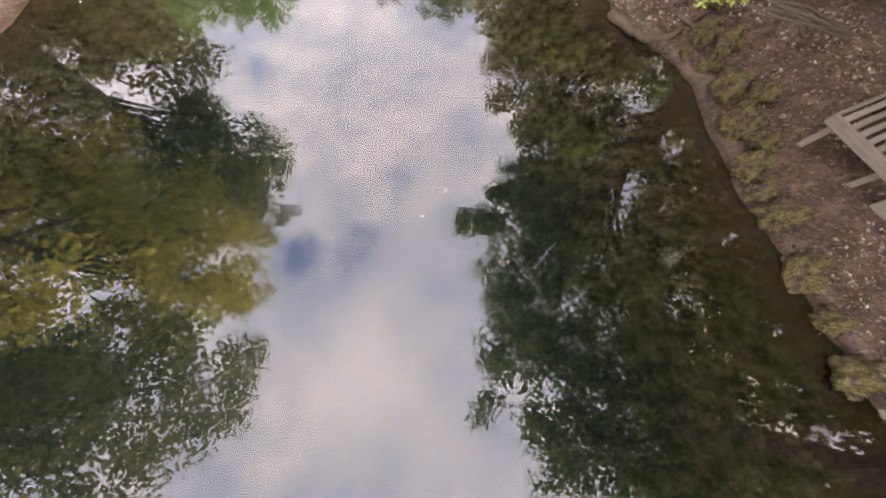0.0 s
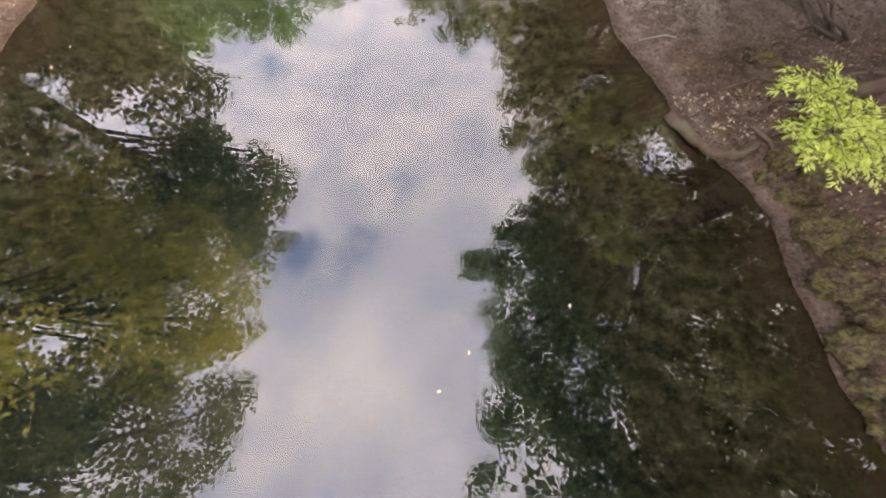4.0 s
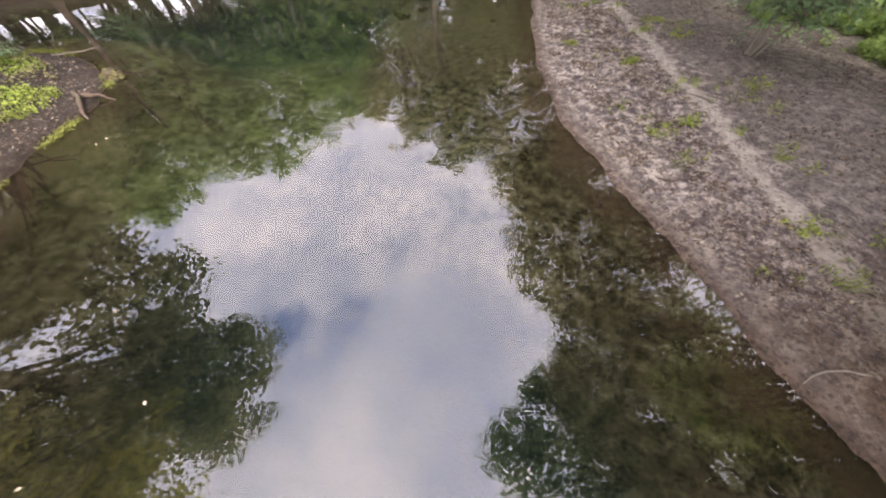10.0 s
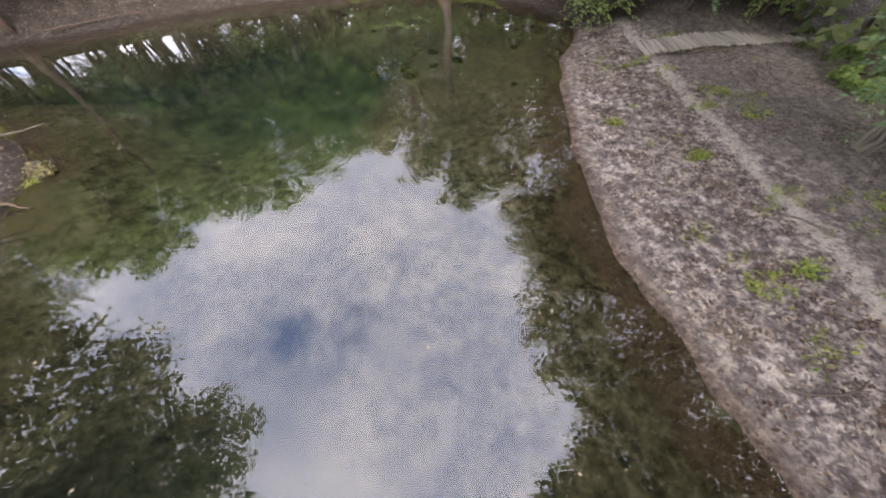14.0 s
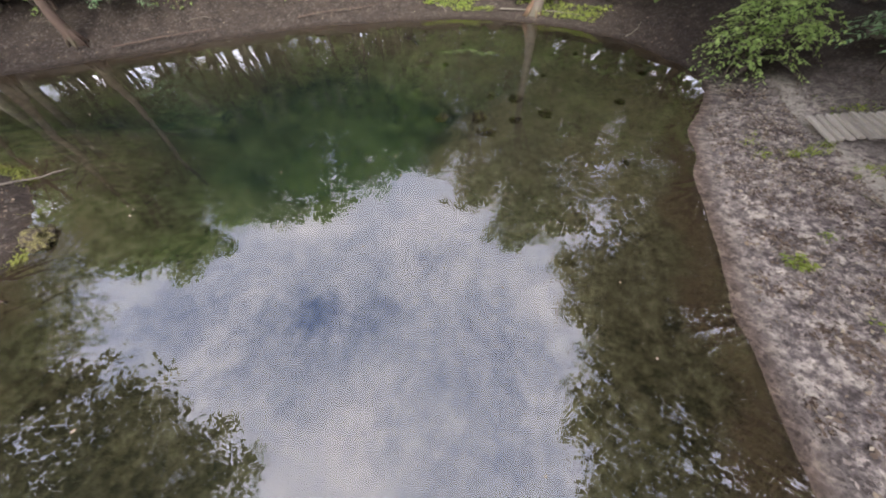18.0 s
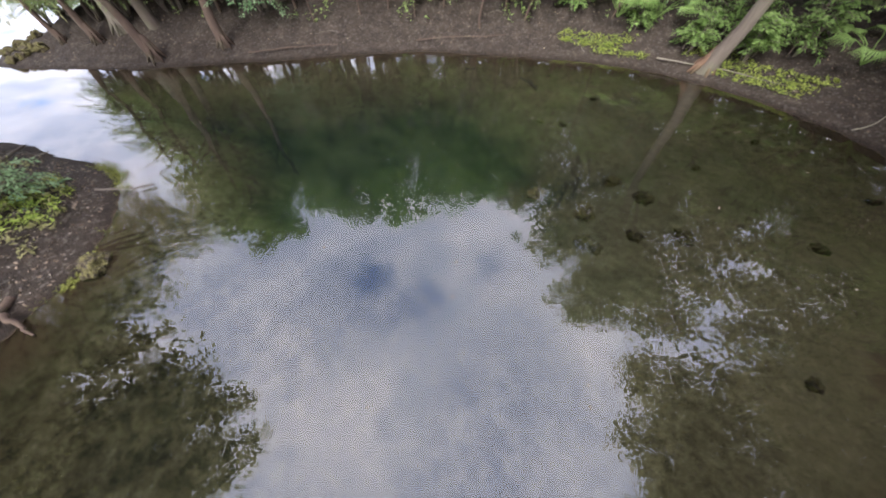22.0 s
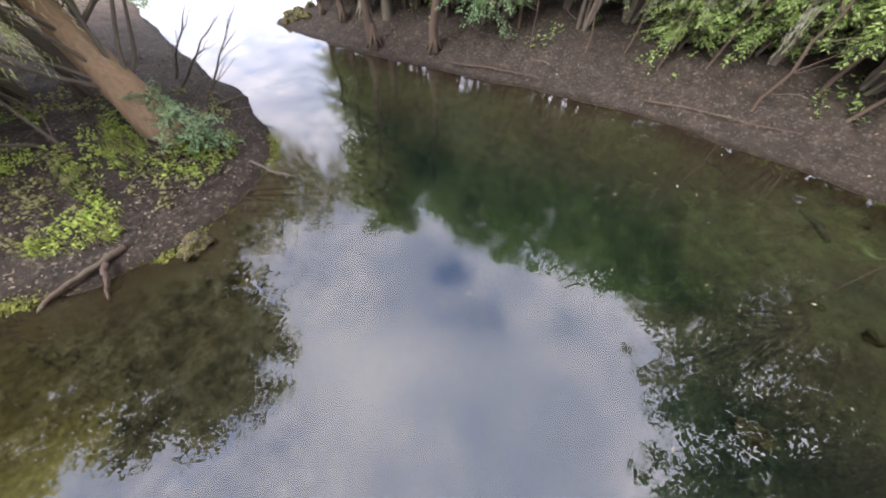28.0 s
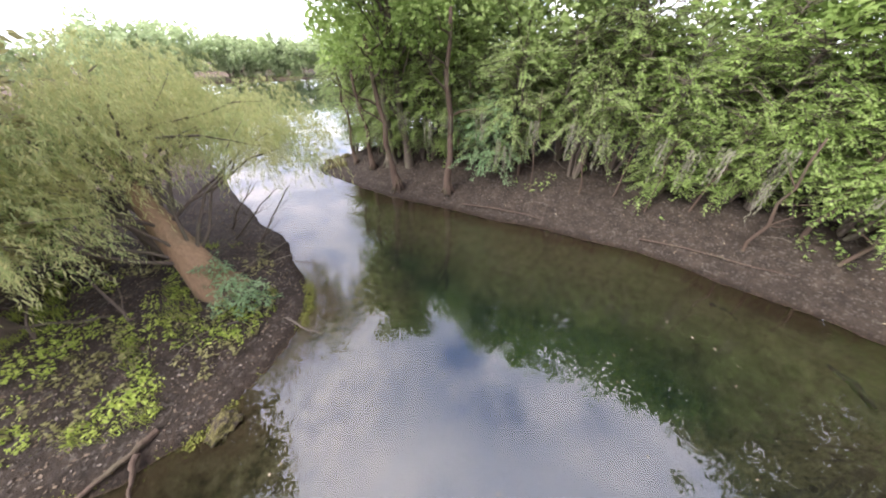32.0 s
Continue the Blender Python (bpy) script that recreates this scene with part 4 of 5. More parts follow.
for a, b, c in (((4.51, 6.41), (4.96, 6.65), (5.30, 6.59)), ((4.51, 6.20), (4.70, 5.88), (4.79, 5.42)), ((4.77, 6.67), (5.29, 6.54), (5.75, 6.20)), ((5.38, 6.15), (5.80, 6.45), (6.2, 6.5)),
                ((5.89, 5.80), (6.04, 5.38), (5.95, 4.77)), ((5.28, 7.03), (5.70, 6.95), (6.15, 6.7)), ((4.72, 5.94), (5.05, 6.11), (5.45, 5.9)), ((4.2, 7.0), (4.75, 7.15), (5.5, 6.9)),
                ((4.9, 7.6), (5.5, 7.4), (6.1, 6.8)), ((5.6, 5.2), (5.95, 5.6), (6.2, 6.1))):
    driftwood("thin dark tree root creeping over the bank", [on_land(*a, 0.02), on_land(*b, 0.04), on_land(*c, 0.05)], 0.042, BARK_DARK, "roots on the near bank")
driftwood("old root in the bank", [(6.0, 4.9, 0.55), (6.8, 5.2, 0.75), (7.8, 5.0, 0.9)], 0.08)


# ---- rocks ----
def rock(label, at, sx, sy, sz, seed, group="mossy rocks"):
    bm = bmesh.new()
    bmesh.ops.create_icosphere(bm, subdivisions=4, radius=1)
    for v in bm.verts:
        n = noise.noise(v.co * 1.2 + Vector((seed * 3.7, 0, 0))) * 0.55 + noise.noise(v.co * 2.9 + Vector((0, seed * 2.1, 0))) * 0.34 + noise.noise(v.co * 6 + Vector((0, 0, seed))) * 0.2 + noise.noise(v.co * 9 + Vector((seed, 0, 0))) * 0.18 + noise.noise(v.co * 18 + Vector((0, seed, 0))) * 0.10
        v.co = Vector((v.co.x * sx, v.co.y * sy, max(v.co.z, -0.5) * sz)) * (1 + n)
    ob = part("rock", bm, ROCK, smooth=True)
    ob.matrix_world = pose(*at, 0, 0, seed * 47)
    return tagged(ob, label, "rock", group)


ROCKS = [(5.41, 6.16, 0.26, 0.19, 0.12), (5.06, 5.54, 0.22, 0.19, 0.13), (5.32, 5.23, 0.22, 0.17, 0.12), (5.04, 4.92, 0.14, 0.10, 0.08), (5.25, 4.78, 0.10, 0.08, 0.06), (5.55, 4.35, 0.34, 0.22, 0.14),
         (5.90, 4.08, 0.24, 0.18, 0.12), (5.55, 3.5, 0.26, 0.20, 0.13), (5.75, 3.15, 0.20, 0.18, 0.10), (5.5, 2.72, 0.22, 0.2, 0.12), (5.62, 2.3, 0.17, 0.15, 0.09), (5.3, 7.65, 0.34, 0.13, 0.05),
         (5.8, 1.9, 0.26, 0.22, 0.13), (5.9, 1.0, 0.3, 0.24, 0.13), (4.78, 5.25, 0.10, 0.08, 0.06), (6.0, 0.3, 0.2, 0.17, 0.1), (6.05, -0.4, 0.28, 0.22, 0.12), (5.2, 4.55, 0.09, 0.07, 0.05)]
for i, (x, y, a, b, c) in enumerate(ROCKS):
    rock("weathered rock covered with yellow-green moss on the bank", on_land(x - (0.22 if y > 4.5 else 0.56), y, 0.05), a, b, c * 2.1, i)
for i, (x, y, a) in enumerate(((-3.62, 23.8, 0.22), (-9.85, 26.6, 0.16), (-7.2, 27.5, 0.2), (-8.13, 28.2, 0.15), (-5.4, 27.0, 0.1), (-2.1, 25.2, 0.1), (0.2, 23.6, 0.13), (-6.3, 25.0, 0.09), (-1.0, 27.2, 0.1), (-2.95, 23.3, 0.24), (-2.0, 22.5, 0.2), (1.2, 25.9, 0.13), (-0.1, 20.4, 0.12),
                               (-3.9, 22.3, 0.3), (-3.5, 21.2, 0.26), (-2.8, 21.95, 0.16), (0.3, 14.2, 0.16), (0.0, 12.7, 0.12), (-5.65, 25.1, 0.13), (-5.2, 22.7, 0.2))):
    rock("dark weedy stone lying on the pond bed", (x, y, min(ground_z(x, y) + 0.03, -0.05 - a * 0.65)), a, a * 0.7, a * 0.45, 20 + i, "sunken stones")
rng = random.Random(97)
for i in range(22):  # the stony tip of the far point
    x, y = -23.5 + rng.uniform(-0.9, 0.9), 17.0 + rng.uniform(-0.45, 0.9)
    a = rng.uniform(0.10, 0.24)
    rock("grey-brown stone heaped at the tip of the far point", on_land(x, y, 0.02), a, a * rng.uniform(0.6, 0.9), a * rng.uniform(0.5, 0.8), 40 + i, "stones at the tip of the point")
rock("pale lichen-covered stone at the edge of the point", on_land(-10.55, 15.15, 0.02), 0.28, 0.2, 0.13, 15)


# ---- timber: boardwalk, deck and bearers ----
def box(bm, m, sx, sy, sz, bevel=0.008):
    r = bmesh.ops.create_cube(bm, size=1, matrix=m @ Matrix.Diagonal((sx, sy, sz, 1)))
    if bevel:
        es = list({e for v in r["verts"] for e in v.link_edges})
        bmesh.ops.bevel(bm, geom=es, offset=bevel, segments=1, affect="EDGES")
    return bm


def timber(name, parent, m, sx, sy, sz, label="", mat=PLANK):
    ob = part(name, box(bmesh.new(), Matrix(), sx, sy, sz), mat, parent, label)
    ob.matrix_local = m
    return ob


rng = random.Random(91)
walkway = thing("boardwalk", pose(4.3, 21.75, ground_z(4.6, 21.8) + 0.04, 0, 0, 13.5), "weathered grey plank boardwalk laid over the sand", "boardwalk")
plank_mesh = None
for i in range(46):
    x = 0.1 + i * 0.205
    z = 0.05 + 0.16 * min(1.0, i / 9) + rng.uniform(-0.006, 0.006)
    m = pose(x, 0.5 + rng.uniform(-0.03, 0.03), z, rng.uniform(-1.5, 1.5), rng.uniform(-2, 2), rng.uniform(-1.5, 1.5) - (16 if i < 4 else 10))
    if plank_mesh is None:
        p = timber("plank", walkway, m, 0.125, 1.1, 0.06, mat=PLANK_PALE)
        plank_mesh = p.data
    else:
        p = new("plank", plank_mesh)
        p.parent, p.matrix_local = walkway, m
for y in (0.1, 0.9):
    timber("bearer", walkway, pose(5.6, y, 0.05), 7.8, 0.09, 0.10)

deck = thing("wooden_deck", pose(5.55, 3.1, 0.86, 0, 0, 25), "small weathered grey slatted deck at the water's edge", "deck")
for i in range(8):
    timber("slat", deck, pose(1.1, -0.09 - i * 0.138, 0.02), 2.2, 0.085, 0.035)
timber("edge_beam", deck, pose(-0.03, -0.55, -0.03, 0, 0, 90), 1.15, 0.06, 0.14)
timber("edge_beam", deck, pose(1.1, 0.02, -0.03), 2.25, 0.06, 0.14)
for x, y in ((0.1, -0.1), (0.1, -0.95), (1.9, -0.1), (1.9, -0.95)):
    timber("leg", deck, pose(x, y, -0.45), 0.09, 0.09, 0.85)
timber("step_board", deck, pose(0.55, -1.5, -0.18), 1.2, 0.2, 0.05)
timber("step_board", deck, pose(0.55, -1.85, -0.36), 1.2, 0.2, 0.05)
for sx in (0.1, 1.0):
    timber("step_support", deck, pose(sx, -1.55, -0.52), 0.07, 0.5, 0.6)
for x, y in ((5.1, -1.45), (5.35, -0.7)):
    b = thing("timber_bearer", pose(x + 1.2, y, 0.32, 0, 0, 4), "pale timber bearer jutting over the water", "timber", "timber bearers")
    timber("beam", b, pose(0, 0, 0), 2.4, 0.11, 0.12)
    timber("post", b, pose(0.3, 0, -0.45), 0.1, 0.1, 0.8)


# ---- palmettos under the far trees ----
def palmetto(at, seed):
    rng = random.Random(seed)
    root = thing("palmetto", pose(*at), "palmetto with drooping fan fronds", "palm", "palmettos under the trees")
    for k in range(9):
        a = k * 0.72 + rng.uniform(-0.2, 0.2)
        V, F = [], []
        tip = Vector((math.cos(a) * 0.8, math.sin(a) * 0.8, rng.uniform(0.5, 1.0)))
        st = bend((0, 0, 0), tip, 4, 0.02, rng, 0.12)
        tube(V, F, st, [0.018, 0.015, 0.012, 0.010, 0.008], 5)
        for j in range(15):
            b = a + (j - 7) * 0.17
            d = Vector((math.cos(b), math.sin(b), 0))
            L = 0.62 * (1 - abs(j - 7) * 0.045)
            n = Vector((-d.y, d.x, 0)) * 0.022
            i0 = len(V)
            V += [tip - n * 0.3, tip + n * 0.3, tip + d * L * 0.55 + n + Vector((0, 0, 0.05)), tip + d * L * 0.55 - n + Vector((0, 0, 0.05)), tip + d * L - Vector((0, 0, 0.16))]
            F += [(i0, i0 + 1, i0 + 2, i0 + 3), (i0 + 3, i0 + 2, i0 + 4)]
        mesh_part("frond", V, F, LEAF_FERN, root)
    return root


for i, (x, y) in enumerate(((-6.4, 31.4), (-5.2, 31.9), (-4.4, 32.6), (0.6, 31.2), (1.9, 30.6), (11.2, 18.6), (10.6, 20.6))):
    palmetto(on_land(x, y, -0.02), 200 + i)

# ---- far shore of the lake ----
# these trees look hazy only through their paled leaf colour
far_tree = tree("far_tree", "tree on the far lake shore, haze in its leaf colour", on_land(-92, 14), 6.4, 3.8, low=0.0, trunk_r=0.14, leaf=LEAF_FAR_HAZED, three=True, clumps=22, leaves=2600, size=(0.42, 0.28), seed=95,
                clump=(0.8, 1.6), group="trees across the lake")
rng = random.Random(33)
for i in range(34):
    t = i / 33
    a = math.radians(-66 + 150 * t)
    x, y = -56 - 33 * math.cos(a) + rng.uniform(-2, 2), 12 + 30 * math.sin(a) + rng.uniform(-2, 2)
    if float(shore_distance(np.array([x]), np.array([y]))[0]) < 1.0:
        x, y = x - 3.5 * math.cos(a), y + 4.5 * math.sin(a)
    c = copy_thing(far_tree, pose(*on_land(x, y), 0, 0, rng.uniform(0, 360)))
    s = rng.uniform(1.0, 1.5)
    c.scale = (s, s, s)

# woods along the horizon beyond the lake, the haze put into their leaf colour
rs4 = np.random.RandomState(96)
ang = rs4.uniform(math.radians(-100), math.radians(100), 16000)
top = 8.5 + 1.6 * np.sin(ang * 9) + 1.2 * np.sin(ang * 23 + 1) + 0.8 * np.sin(ang * 51)
woods = np.stack([-55 - (62 + rs4.uniform(0, 7, len(ang))) * np.cos(ang), 12 + (62 + rs4.uniform(0, 7, len(ang))) * np.sin(ang), top * rs4.uniform(0, 1, len(ang)) ** 0.8], 1)
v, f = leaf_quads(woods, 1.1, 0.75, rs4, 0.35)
tagged(mesh_part("distant_woods", v, f, LEAF_FAR_HAZED), "woods along the horizon beyond the lake, haze in their colour", "woods", kind="stuff")


# ---- small growth and litter ----
def scatter(n, x0, x1, y0, y1, rs, keep):
    """Random places in a rectangle for which keep(x, y, shore distance) holds."""
    x, y = rs.uniform(x0, x1, n), rs.uniform(y0, y1, n)
    d = shore_distance(x, y)
    ok = keep(x, y, d)
    x, y = x[ok], y[ok]
    return np.stack([x, y, np.maximum(land_height(x, y), 0.0)], 1)


def patchy(x, y, s=1.3, k=0.0):
    return np.sin(x * s + k) + np.sin(y * s * 1.17 - k * 2) + np.sin((x + y) * s * 0.63 + k * 3) + 0.8 * np.sin((x - 1.7 * y) * s * 1.9 + k)


def litter(name, label, pts, size, mat, seed, lift=0.012, up=0.9):
    rs = np.random.RandomState(seed)
    p = pts.copy()
    p[:, 2] += lift
    v, f = leaf_quads(p, size[0], size[1], rs, up)
    ob = mesh_part(name, v, f, mat)
    return tagged(ob, label, "leaf litter", kind="stuff")


def ground_cover(name, label, pts, height, size, mat, seed, per=7, category="ground cover"):
    """Low leafy plants: several leaves on short stalks round each place."""
    rs = np.random.RandomState(seed)
    p = np.repeat(pts, per, 0)
    p = p + rs.normal(size=p.shape) * np.array([0.06, 0.06, 0])
    p[:, 2] += rs.uniform(0.02, height, len(p))
    v, f = leaf_quads(p, size[0], size[1], rs, 0.75)
    ob = mesh_part(name, v, f, mat)
    return tagged(ob, label, category, kind="stuff")


def grass(name, label, pts, height, mat, seed, per=9):
    """Blades of grass in tufts."""
    rs = np.random.RandomState(seed)
    p = np.repeat(pts, per, 0)
    n = len(p)
    p = p + rs.normal(size=p.shape) * np.array([0.05, 0.05, 0])
    h = height * rs.uniform(0.4, 1.1, n)
    lean = rs.normal(size=(n, 2)) * 0.55
    tip = p + np.stack([lean[:, 0] * h, lean[:, 1] * h, h], 1)
    mid = p + np.stack([lean[:, 0] * h * 0.35, lean[:, 1] * h * 0.35, h * 0.6], 1)
    w = rs.normal(size=(n, 2))
    w = np.concatenate([w / np.linalg.norm(w, axis=1, keepdims=True) * 0.006, np.zeros((n, 1))], 1)
    v = np.stack([p - w, p + w, mid + w * 0.8, mid - w * 0.8, tip], 1).reshape(-1, 3)
    i = np.arange(n) * 5
    faces = [tuple(q) for q in np.stack([i, i + 1, i + 2, i + 3], 1)] + [tuple(q) for q in np.stack([i + 3, i + 2, i + 4], 1)]
    ob = mesh_part(name, v, faces, mat)
    return tagged(ob, label, "grass", kind="stuff")


rs = np.random.RandomState(400)
beach = lambda x, y, d: (d > 0.3) & (x > 0) & (x < 4.25) & (rs.uniform(0, 1, x.size) < 0.6 + 0.25 * patchy(x, y, 2.2))
above = lambda x, y, d: (d > 0.3) & (x > 4.65) & (rs.uniform(0, 1, x.size) < 0.45 + 0.25 * patchy(x, y, 2.2))
litter("leaf_litter", "grey-brown leaf litter scattered over the sandy bank", scatter(11000, 1.2, 4.3, 9.0, 25, rs, beach), (0.066, 0.036), LEAF_DULL, 401, 0.010, 0.8)
litter("leaf_litter", "dark brown leaf litter in drifts on the sandy bank", scatter(26000, 1.2, 4.4, 9.0, 25, rs, lambda x, y, d: (d > 0.3) & (x < 4.3) & (rs.uniform(0, 1, x.size) < 0.15 + 0.3 * patchy(x, y, 5.5, 2))), (0.075, 0.042), LEAF_MUD, 411, 0.012, 0.75)
litter("leaf_litter", "pale curled dead leaves on the sandy bank", scatter(4000, 1.2, 5, 9.0, 25, rs, beach), (0.075, 0.035), LEAF_DEAD, 402, 0.02, 0.45)
litter("leaf_litter", "dark leaf litter on the worn ground above the beach", scatter(12000, 4.6, 10, 7.5, 25, rs, above), (0.06, 0.032), LEAF_MUD, 406, 0.012, 0.6)
litter("leaf_litter", "grey dead leaves on the worn ground above the beach", scatter(4000, 4.6, 10, 7.5, 25, rs, above), (0.06, 0.03), LEAF_DULL, 407, 0.014, 0.5)
litter("leaf_litter", "brown dead leaves under the trees", scatter(14000, 3.5, 11, -4, 9.5, rs, lambda x, y, d: d > 0.1), (0.065, 0.035), LEAF_MUD, 403, 0.012, 0.6)
litter("leaf_litter", "tan dead leaves among the rocks", scatter(7000, 3.5, 8, -2, 7.0, rs, lambda x, y, d: (d > 0.05) & (d < 2.2) & (patchy(x, y, 1.7, 3) > -0.2)), (0.06, 0.03), LEAF_DEAD, 408, 0.014, 0.5)
litter("leaf_litter", "dark dead leaves on the muddy far bank", scatter(16000, -24, 5, 15.5, 33.5, rs, lambda x, y, d: (d > 0.3) & (y > 17) & (rs.uniform(0, 1, x.size) < 0.4 + 0.3 * patchy(x, y, 1.4))), (0.075, 0.038), LEAF_MUD, 404, 0.012, 0.6)
litter("leaf_litter", "few pale dead leaves on the muddy far bank", scatter(600, -24, 5, 15.5, 33.5, rs, lambda x, y, d: (d > 0.5) & (y > 17)), (0.065, 0.03), LEAF_DEAD, 409, 0.014, 0.6)
litter("leaf_litter", "dark leaf litter on the grassy point", scatter(12000, -20, -8.6, 2, 16.4, rs, lambda x, y, d: d > 0.2), (0.06, 0.034), LEAF_MUD, 405, 0.012, 0.6)
litter("leaf_litter", "grey leaf litter near the edge of the point", scatter(3500, -15, -8.6, 5, 16.4, rs, lambda x, y, d: (d > 0.3) & (d < 2.2)), (0.05, 0.028), LEAF_DULL, 410, 0.012, 0.6)

# shaded undergrowth that closes the woods behind the banks
wood = scatter(70000, -16, 17, -12, 40, rs, lambda x, y, d: (d > 4.6) & (d < 8.5) & ((y > 31.5) | ((x > 9.5) & (y < 27)) | (y < -2) | ((x > 8) & (y > 26))))
wood[:, 2] += rs.uniform(0, 1, len(wood)) ** 1.2 * np.where((wood[:, 0] > 8) & (wood[:, 1] < 10), 5.0, 3.4)
v, f = leaf_quads(wood, 0.46, 0.30, np.random.RandomState(461), 0.35)
tagged(mesh_part("undergrowth", v, f, LEAF_OAK), "dark leafy undergrowth in the woods behind the banks", "undergrowth", kind="stuff")

ground_cover("ground_cover", "bright yellow-green leafy plants on the point",
             scatter(5200, -16.5, -10.2, 9.0, 15.9, rs, lambda x, y, d: (d > 0.75) & (np.hypot((x + 12.6) / 2.3, (y - 13.0) / 2.6) < 1.0) & (patchy(x, y, 3.4, 1) > 0.35) & (rs.uniform(0, 1, x.size) < 0.55)), 0.14, (0.065, 0.038), LEAF_LIME, 411)
ground_cover("ground_cover", "olive leafy plants on the point",
             scatter(2600, -17, -9.8, 3, 15.9, rs, lambda x, y, d: (d > 0.6) & (patchy(x, y, 2.1, 2) > 0.6)), 0.14, (0.08, 0.045), LEAF_OLIVE, 412)
ground_cover("ground_cover", "yellow-green creeping plants on the far bank",
             scatter(5200, -10.5, 2.5, 28.2, 31.5, rs, lambda x, y, d: (d > 0.55) & (d < 1.5) & (patchy(x, y, 1.5, 4) > 0.5)), 0.10, (0.065, 0.035), LEAF_WEED, 413)
ground_cover("ground_cover", "dark green ground cover behind the beach",
             scatter(9000, 8.6, 15, 10, 22, rs, lambda x, y, d: (x > 9.3 + 0.9 * np.sin(y * 0.9)) & (patchy(x, y, 1.9, 5) > -0.6)), 0.3, (0.13, 0.08), LEAF_BRIGHT, 414, 6)
ground_cover("ground_cover", "small yellow-green weeds on the sandy bank",
             scatter(3000, 2.0, 7.5, 9.5, 24, rs, lambda x, y, d: (d > 0.8) & (patchy(x, y, 2.4, 7) > 2.0)), 0.09, (0.06, 0.032), LEAF_WEED, 415)
ground_cover("ground_cover", "green seedlings along the muddy bank",
             scatter(2200, -22, -2, 17, 32, rs, lambda x, y, d: (d > 1.4) & (d < 4.5) & (patchy(x, y, 2.0, 9) > 1.3)), 0.3, (0.11, 0.05), LEAF_BRIGHT, 416, 6)
ground_cover("moss", "green and yellow moss along the edge of the point",
             scatter(52000, -14.0, -9.2, 10.5, 16.9, rs, lambda x, y, d: (np.abs(d + 0.03) < 0.11) & (rs.uniform(0, 1, x.size) < 0.25 + 0.25 * patchy(x, y, 3.0, 3))), 0.03, (0.036, 0.020), LEAF_MOSS, 417, 3, "moss")
grass("grass", "tufts of yellow-green grass on the sandy bank", scatter(2200, 2.0, 7, 9.5, 23, rs, lambda x, y, d: (d > 0.8) & (patchy(x, y, 1.8, 6) > 2.1)), 0.14, LEAF_WEED, 421)
grass("grass", "sparse green grass on the grassy point", scatter(2600, -16, -10, 8, 15.8, rs, lambda x, y, d: (d > 0.7) & (patchy(x, y, 1.9, 8) > 0.9)), 0.2, LEAF_WEED, 422)
grass("marsh_grass", "pale marsh grass on the far lake shore", scatter(16000, -92, -29, -20, 46, rs, lambda x, y, d: (d > 0.0) & (d < 3.5) & (x < -30)), 1.0, LEAF_PALE, 423, 7)

# yellow tufts that stand out on the beach
for i, (x, y, s) in enumerate(((3.05, 13.3, 0.3), (3.8, 13.6, 0.22), (4.4, 10.6, 0.3), (2.15, 17.9, 0.2), (5.6, 18.2, 0.32), (6.1, 15.1, 0.3), (5.2, 19.4, 0.3), (3.5, 16.4, 0.15))):
    pts = np.array([on_land(x + random.Random(i * 9 + k).uniform(-s, s), y + random.Random(i * 7 + k + 50).uniform(-s, s) * 0.7) for k in range(26)])
    rs2 = np.random.RandomState(500 + i)
    p = np.repeat(pts, 6, 0) + rs2.normal(size=(26 * 6, 3)) * np.array([0.04, 0.04, 0])
    p[:, 2] += rs2.uniform(0.01, 0.10, len(p))
    v, f = leaf_quads(p, 0.07, 0.03, rs2, 0.7)
    tagged(mesh_part("weed_tuft", v, f, LEAF_WEED), "low tuft of yellow-green weed on the sand", "weed", "weed tufts on the beach", "stuff")

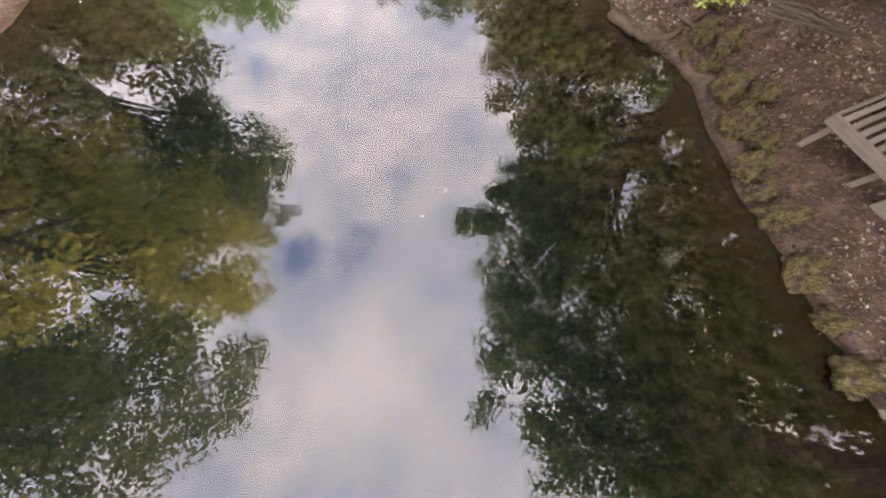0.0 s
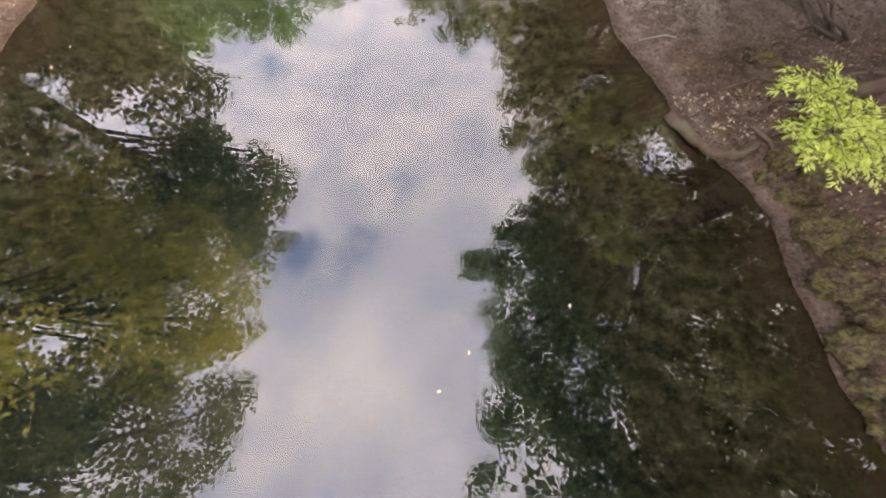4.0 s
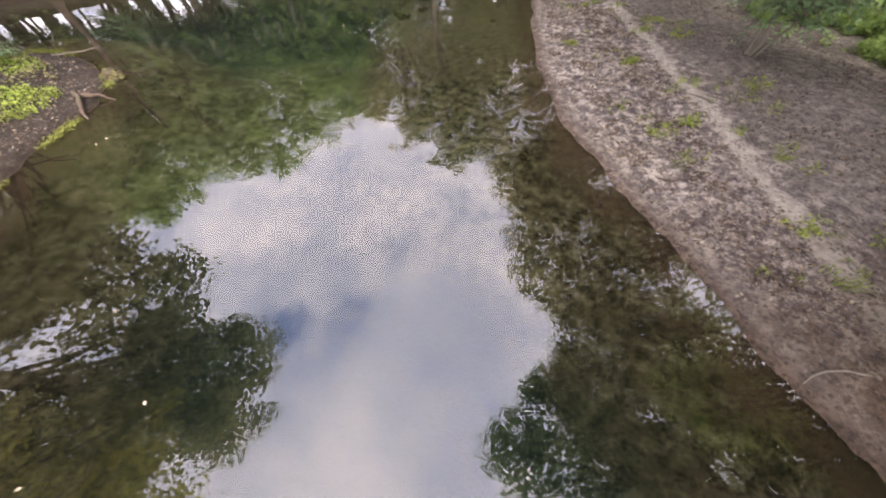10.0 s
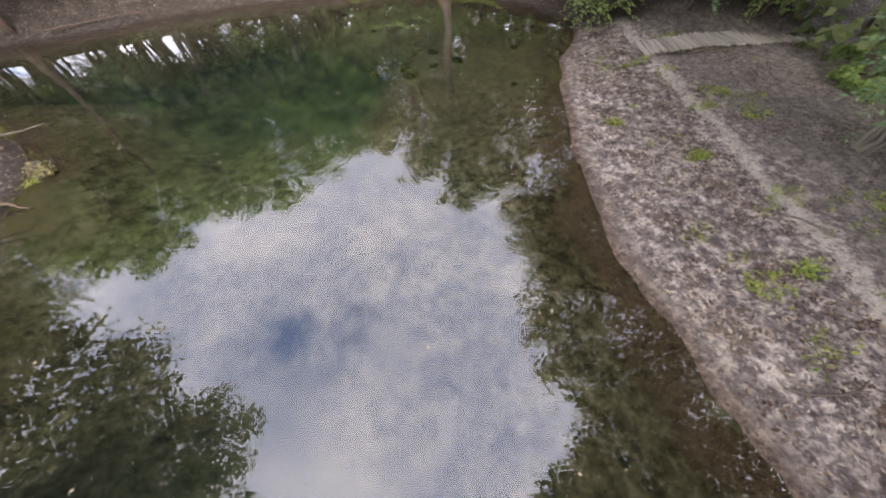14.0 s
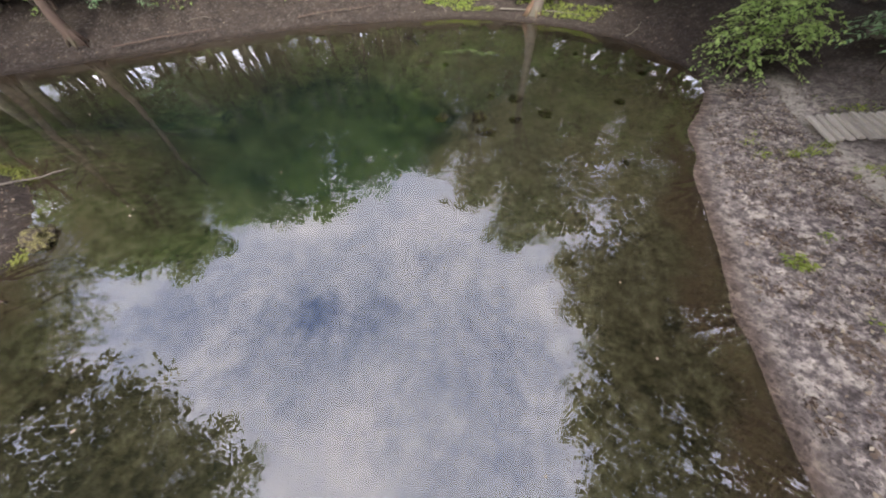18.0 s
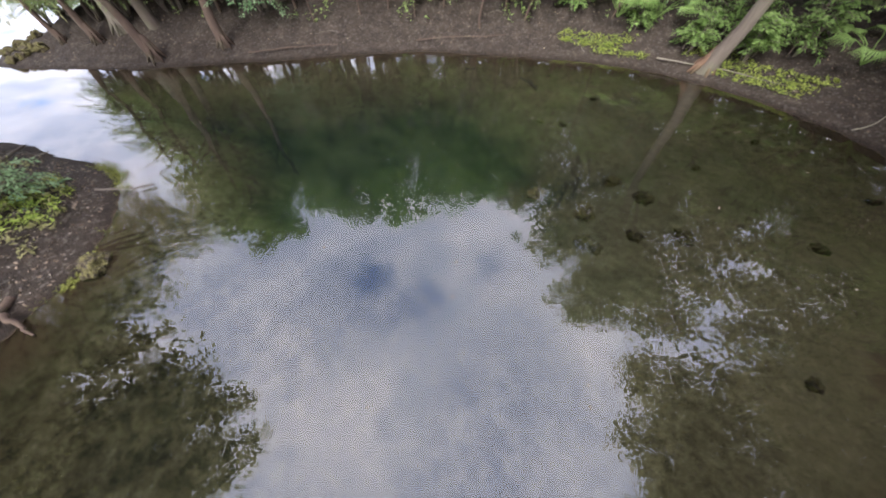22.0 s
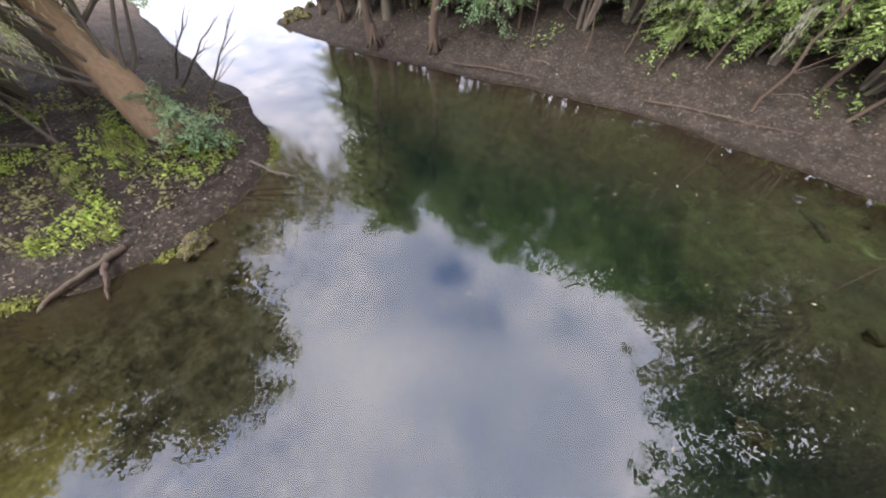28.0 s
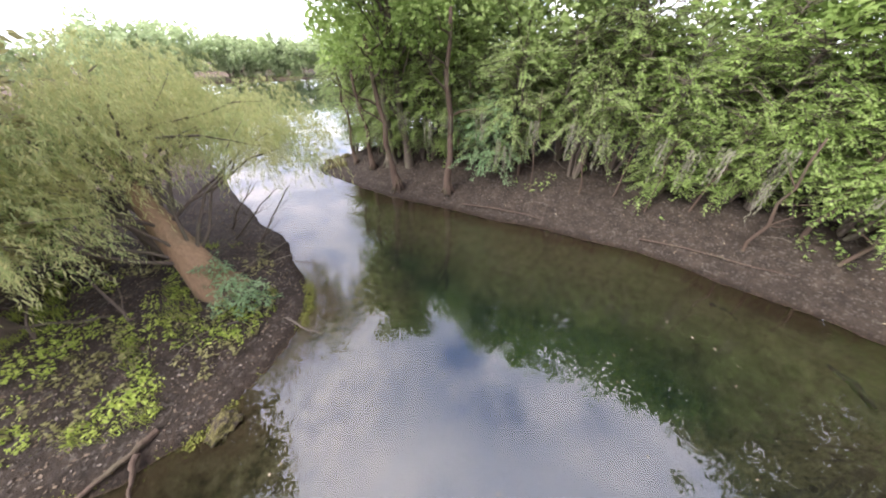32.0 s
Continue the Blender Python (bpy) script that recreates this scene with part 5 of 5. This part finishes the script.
# twigs on the banks
rng = random.Random(431)
for i in range(70):
    zone = i % 3
    x, y = [(rng.uniform(-21, 2), rng.uniform(19, 32)), (rng.uniform(-16, -10.5), rng.uniform(6, 15.5)), (rng.uniform(2.4, 9), rng.uniform(3, 24))][zone]
    d = float(shore_distance(np.array([x]), np.array([y]))[0])
    if d < 0.3 or d > 6:
        continue
    a, L = rng.uniform(0, 6.28), rng.uniform(0.4, 1.5)
    V, F = [], []
    pts = []
    for k in range(5):
        u = k / 4 - 0.5
        px, py = x + math.cos(a + u * 0.5) * L * u, y + math.sin(a + u * 0.5) * L * u
        pts.append(Vector((px - x, py - y, max(ground_z(px, py), 0) + 0.02 + rng.uniform(0, 0.03) - max(ground_z(x, y), 0))))
    r0 = rng.uniform(0.008, 0.022)
    tube(V, F, pts, [r0, r0 * 0.9, r0 * 0.8, r0 * 0.6, r0 * 0.3], 5)
    ob = mesh_part("twig", V, F, rng.choice([TWIG, BARK, BARK_PALE]), smooth=True)
    ob.matrix_world = pose(x, y, max(ground_z(x, y), 0))
    tagged(ob, "dead twig lying on the bank", "twig", "twigs on the banks")

# a few leaves and specks floating on the water
fl = scatter(900, -14, 5, 0, 28, rs, lambda x, y, d: (d < -0.3) & (patchy(x, y, 0.9, 2) > 0.4))
litter("floating_leaf_litter", "small pale leaves floating on the pond", fl[:170], (0.05, 0.028), LEAF_DEAD, 441, 0.004, 1.0)

# grey moss hanging from the far trees
rs3 = np.random.RandomState(451)
rng = random.Random(452)
for i in range(16):
    t = i / 15
    x, y, z = -19.5 + 9.5 * t + rng.uniform(-0.6, 0.6), 20.0 + 8.3 * t + rng.uniform(-0.3, 0.6), rng.uniform(2.4, 3.6)
    pts, al = [], []
    for s in range(9):
        ox, oy, L = rng.uniform(-0.15, 0.15), rng.uniform(-0.15, 0.15), rng.uniform(0.4, 1.1)
        for k in range(int(L * 26)):
            pts.append((ox + rng.uniform(-0.03, 0.03), oy + rng.uniform(-0.03, 0.03), -k / 26))
            al.append((rng.uniform(-0.25, 0.25), rng.uniform(-0.25, 0.25), -1))
    v, f = leaf_quads(np.array(pts), 0.11, 0.02, rs3, 0.1, np.array(al, float))
    ob = mesh_part("hanging_moss", v, f, MOSS_GREY)
    ob.matrix_world = pose(x, y, z)
    tagged(ob, "grey strands of moss hanging from the branches", "moss", "hanging moss", "stuff")
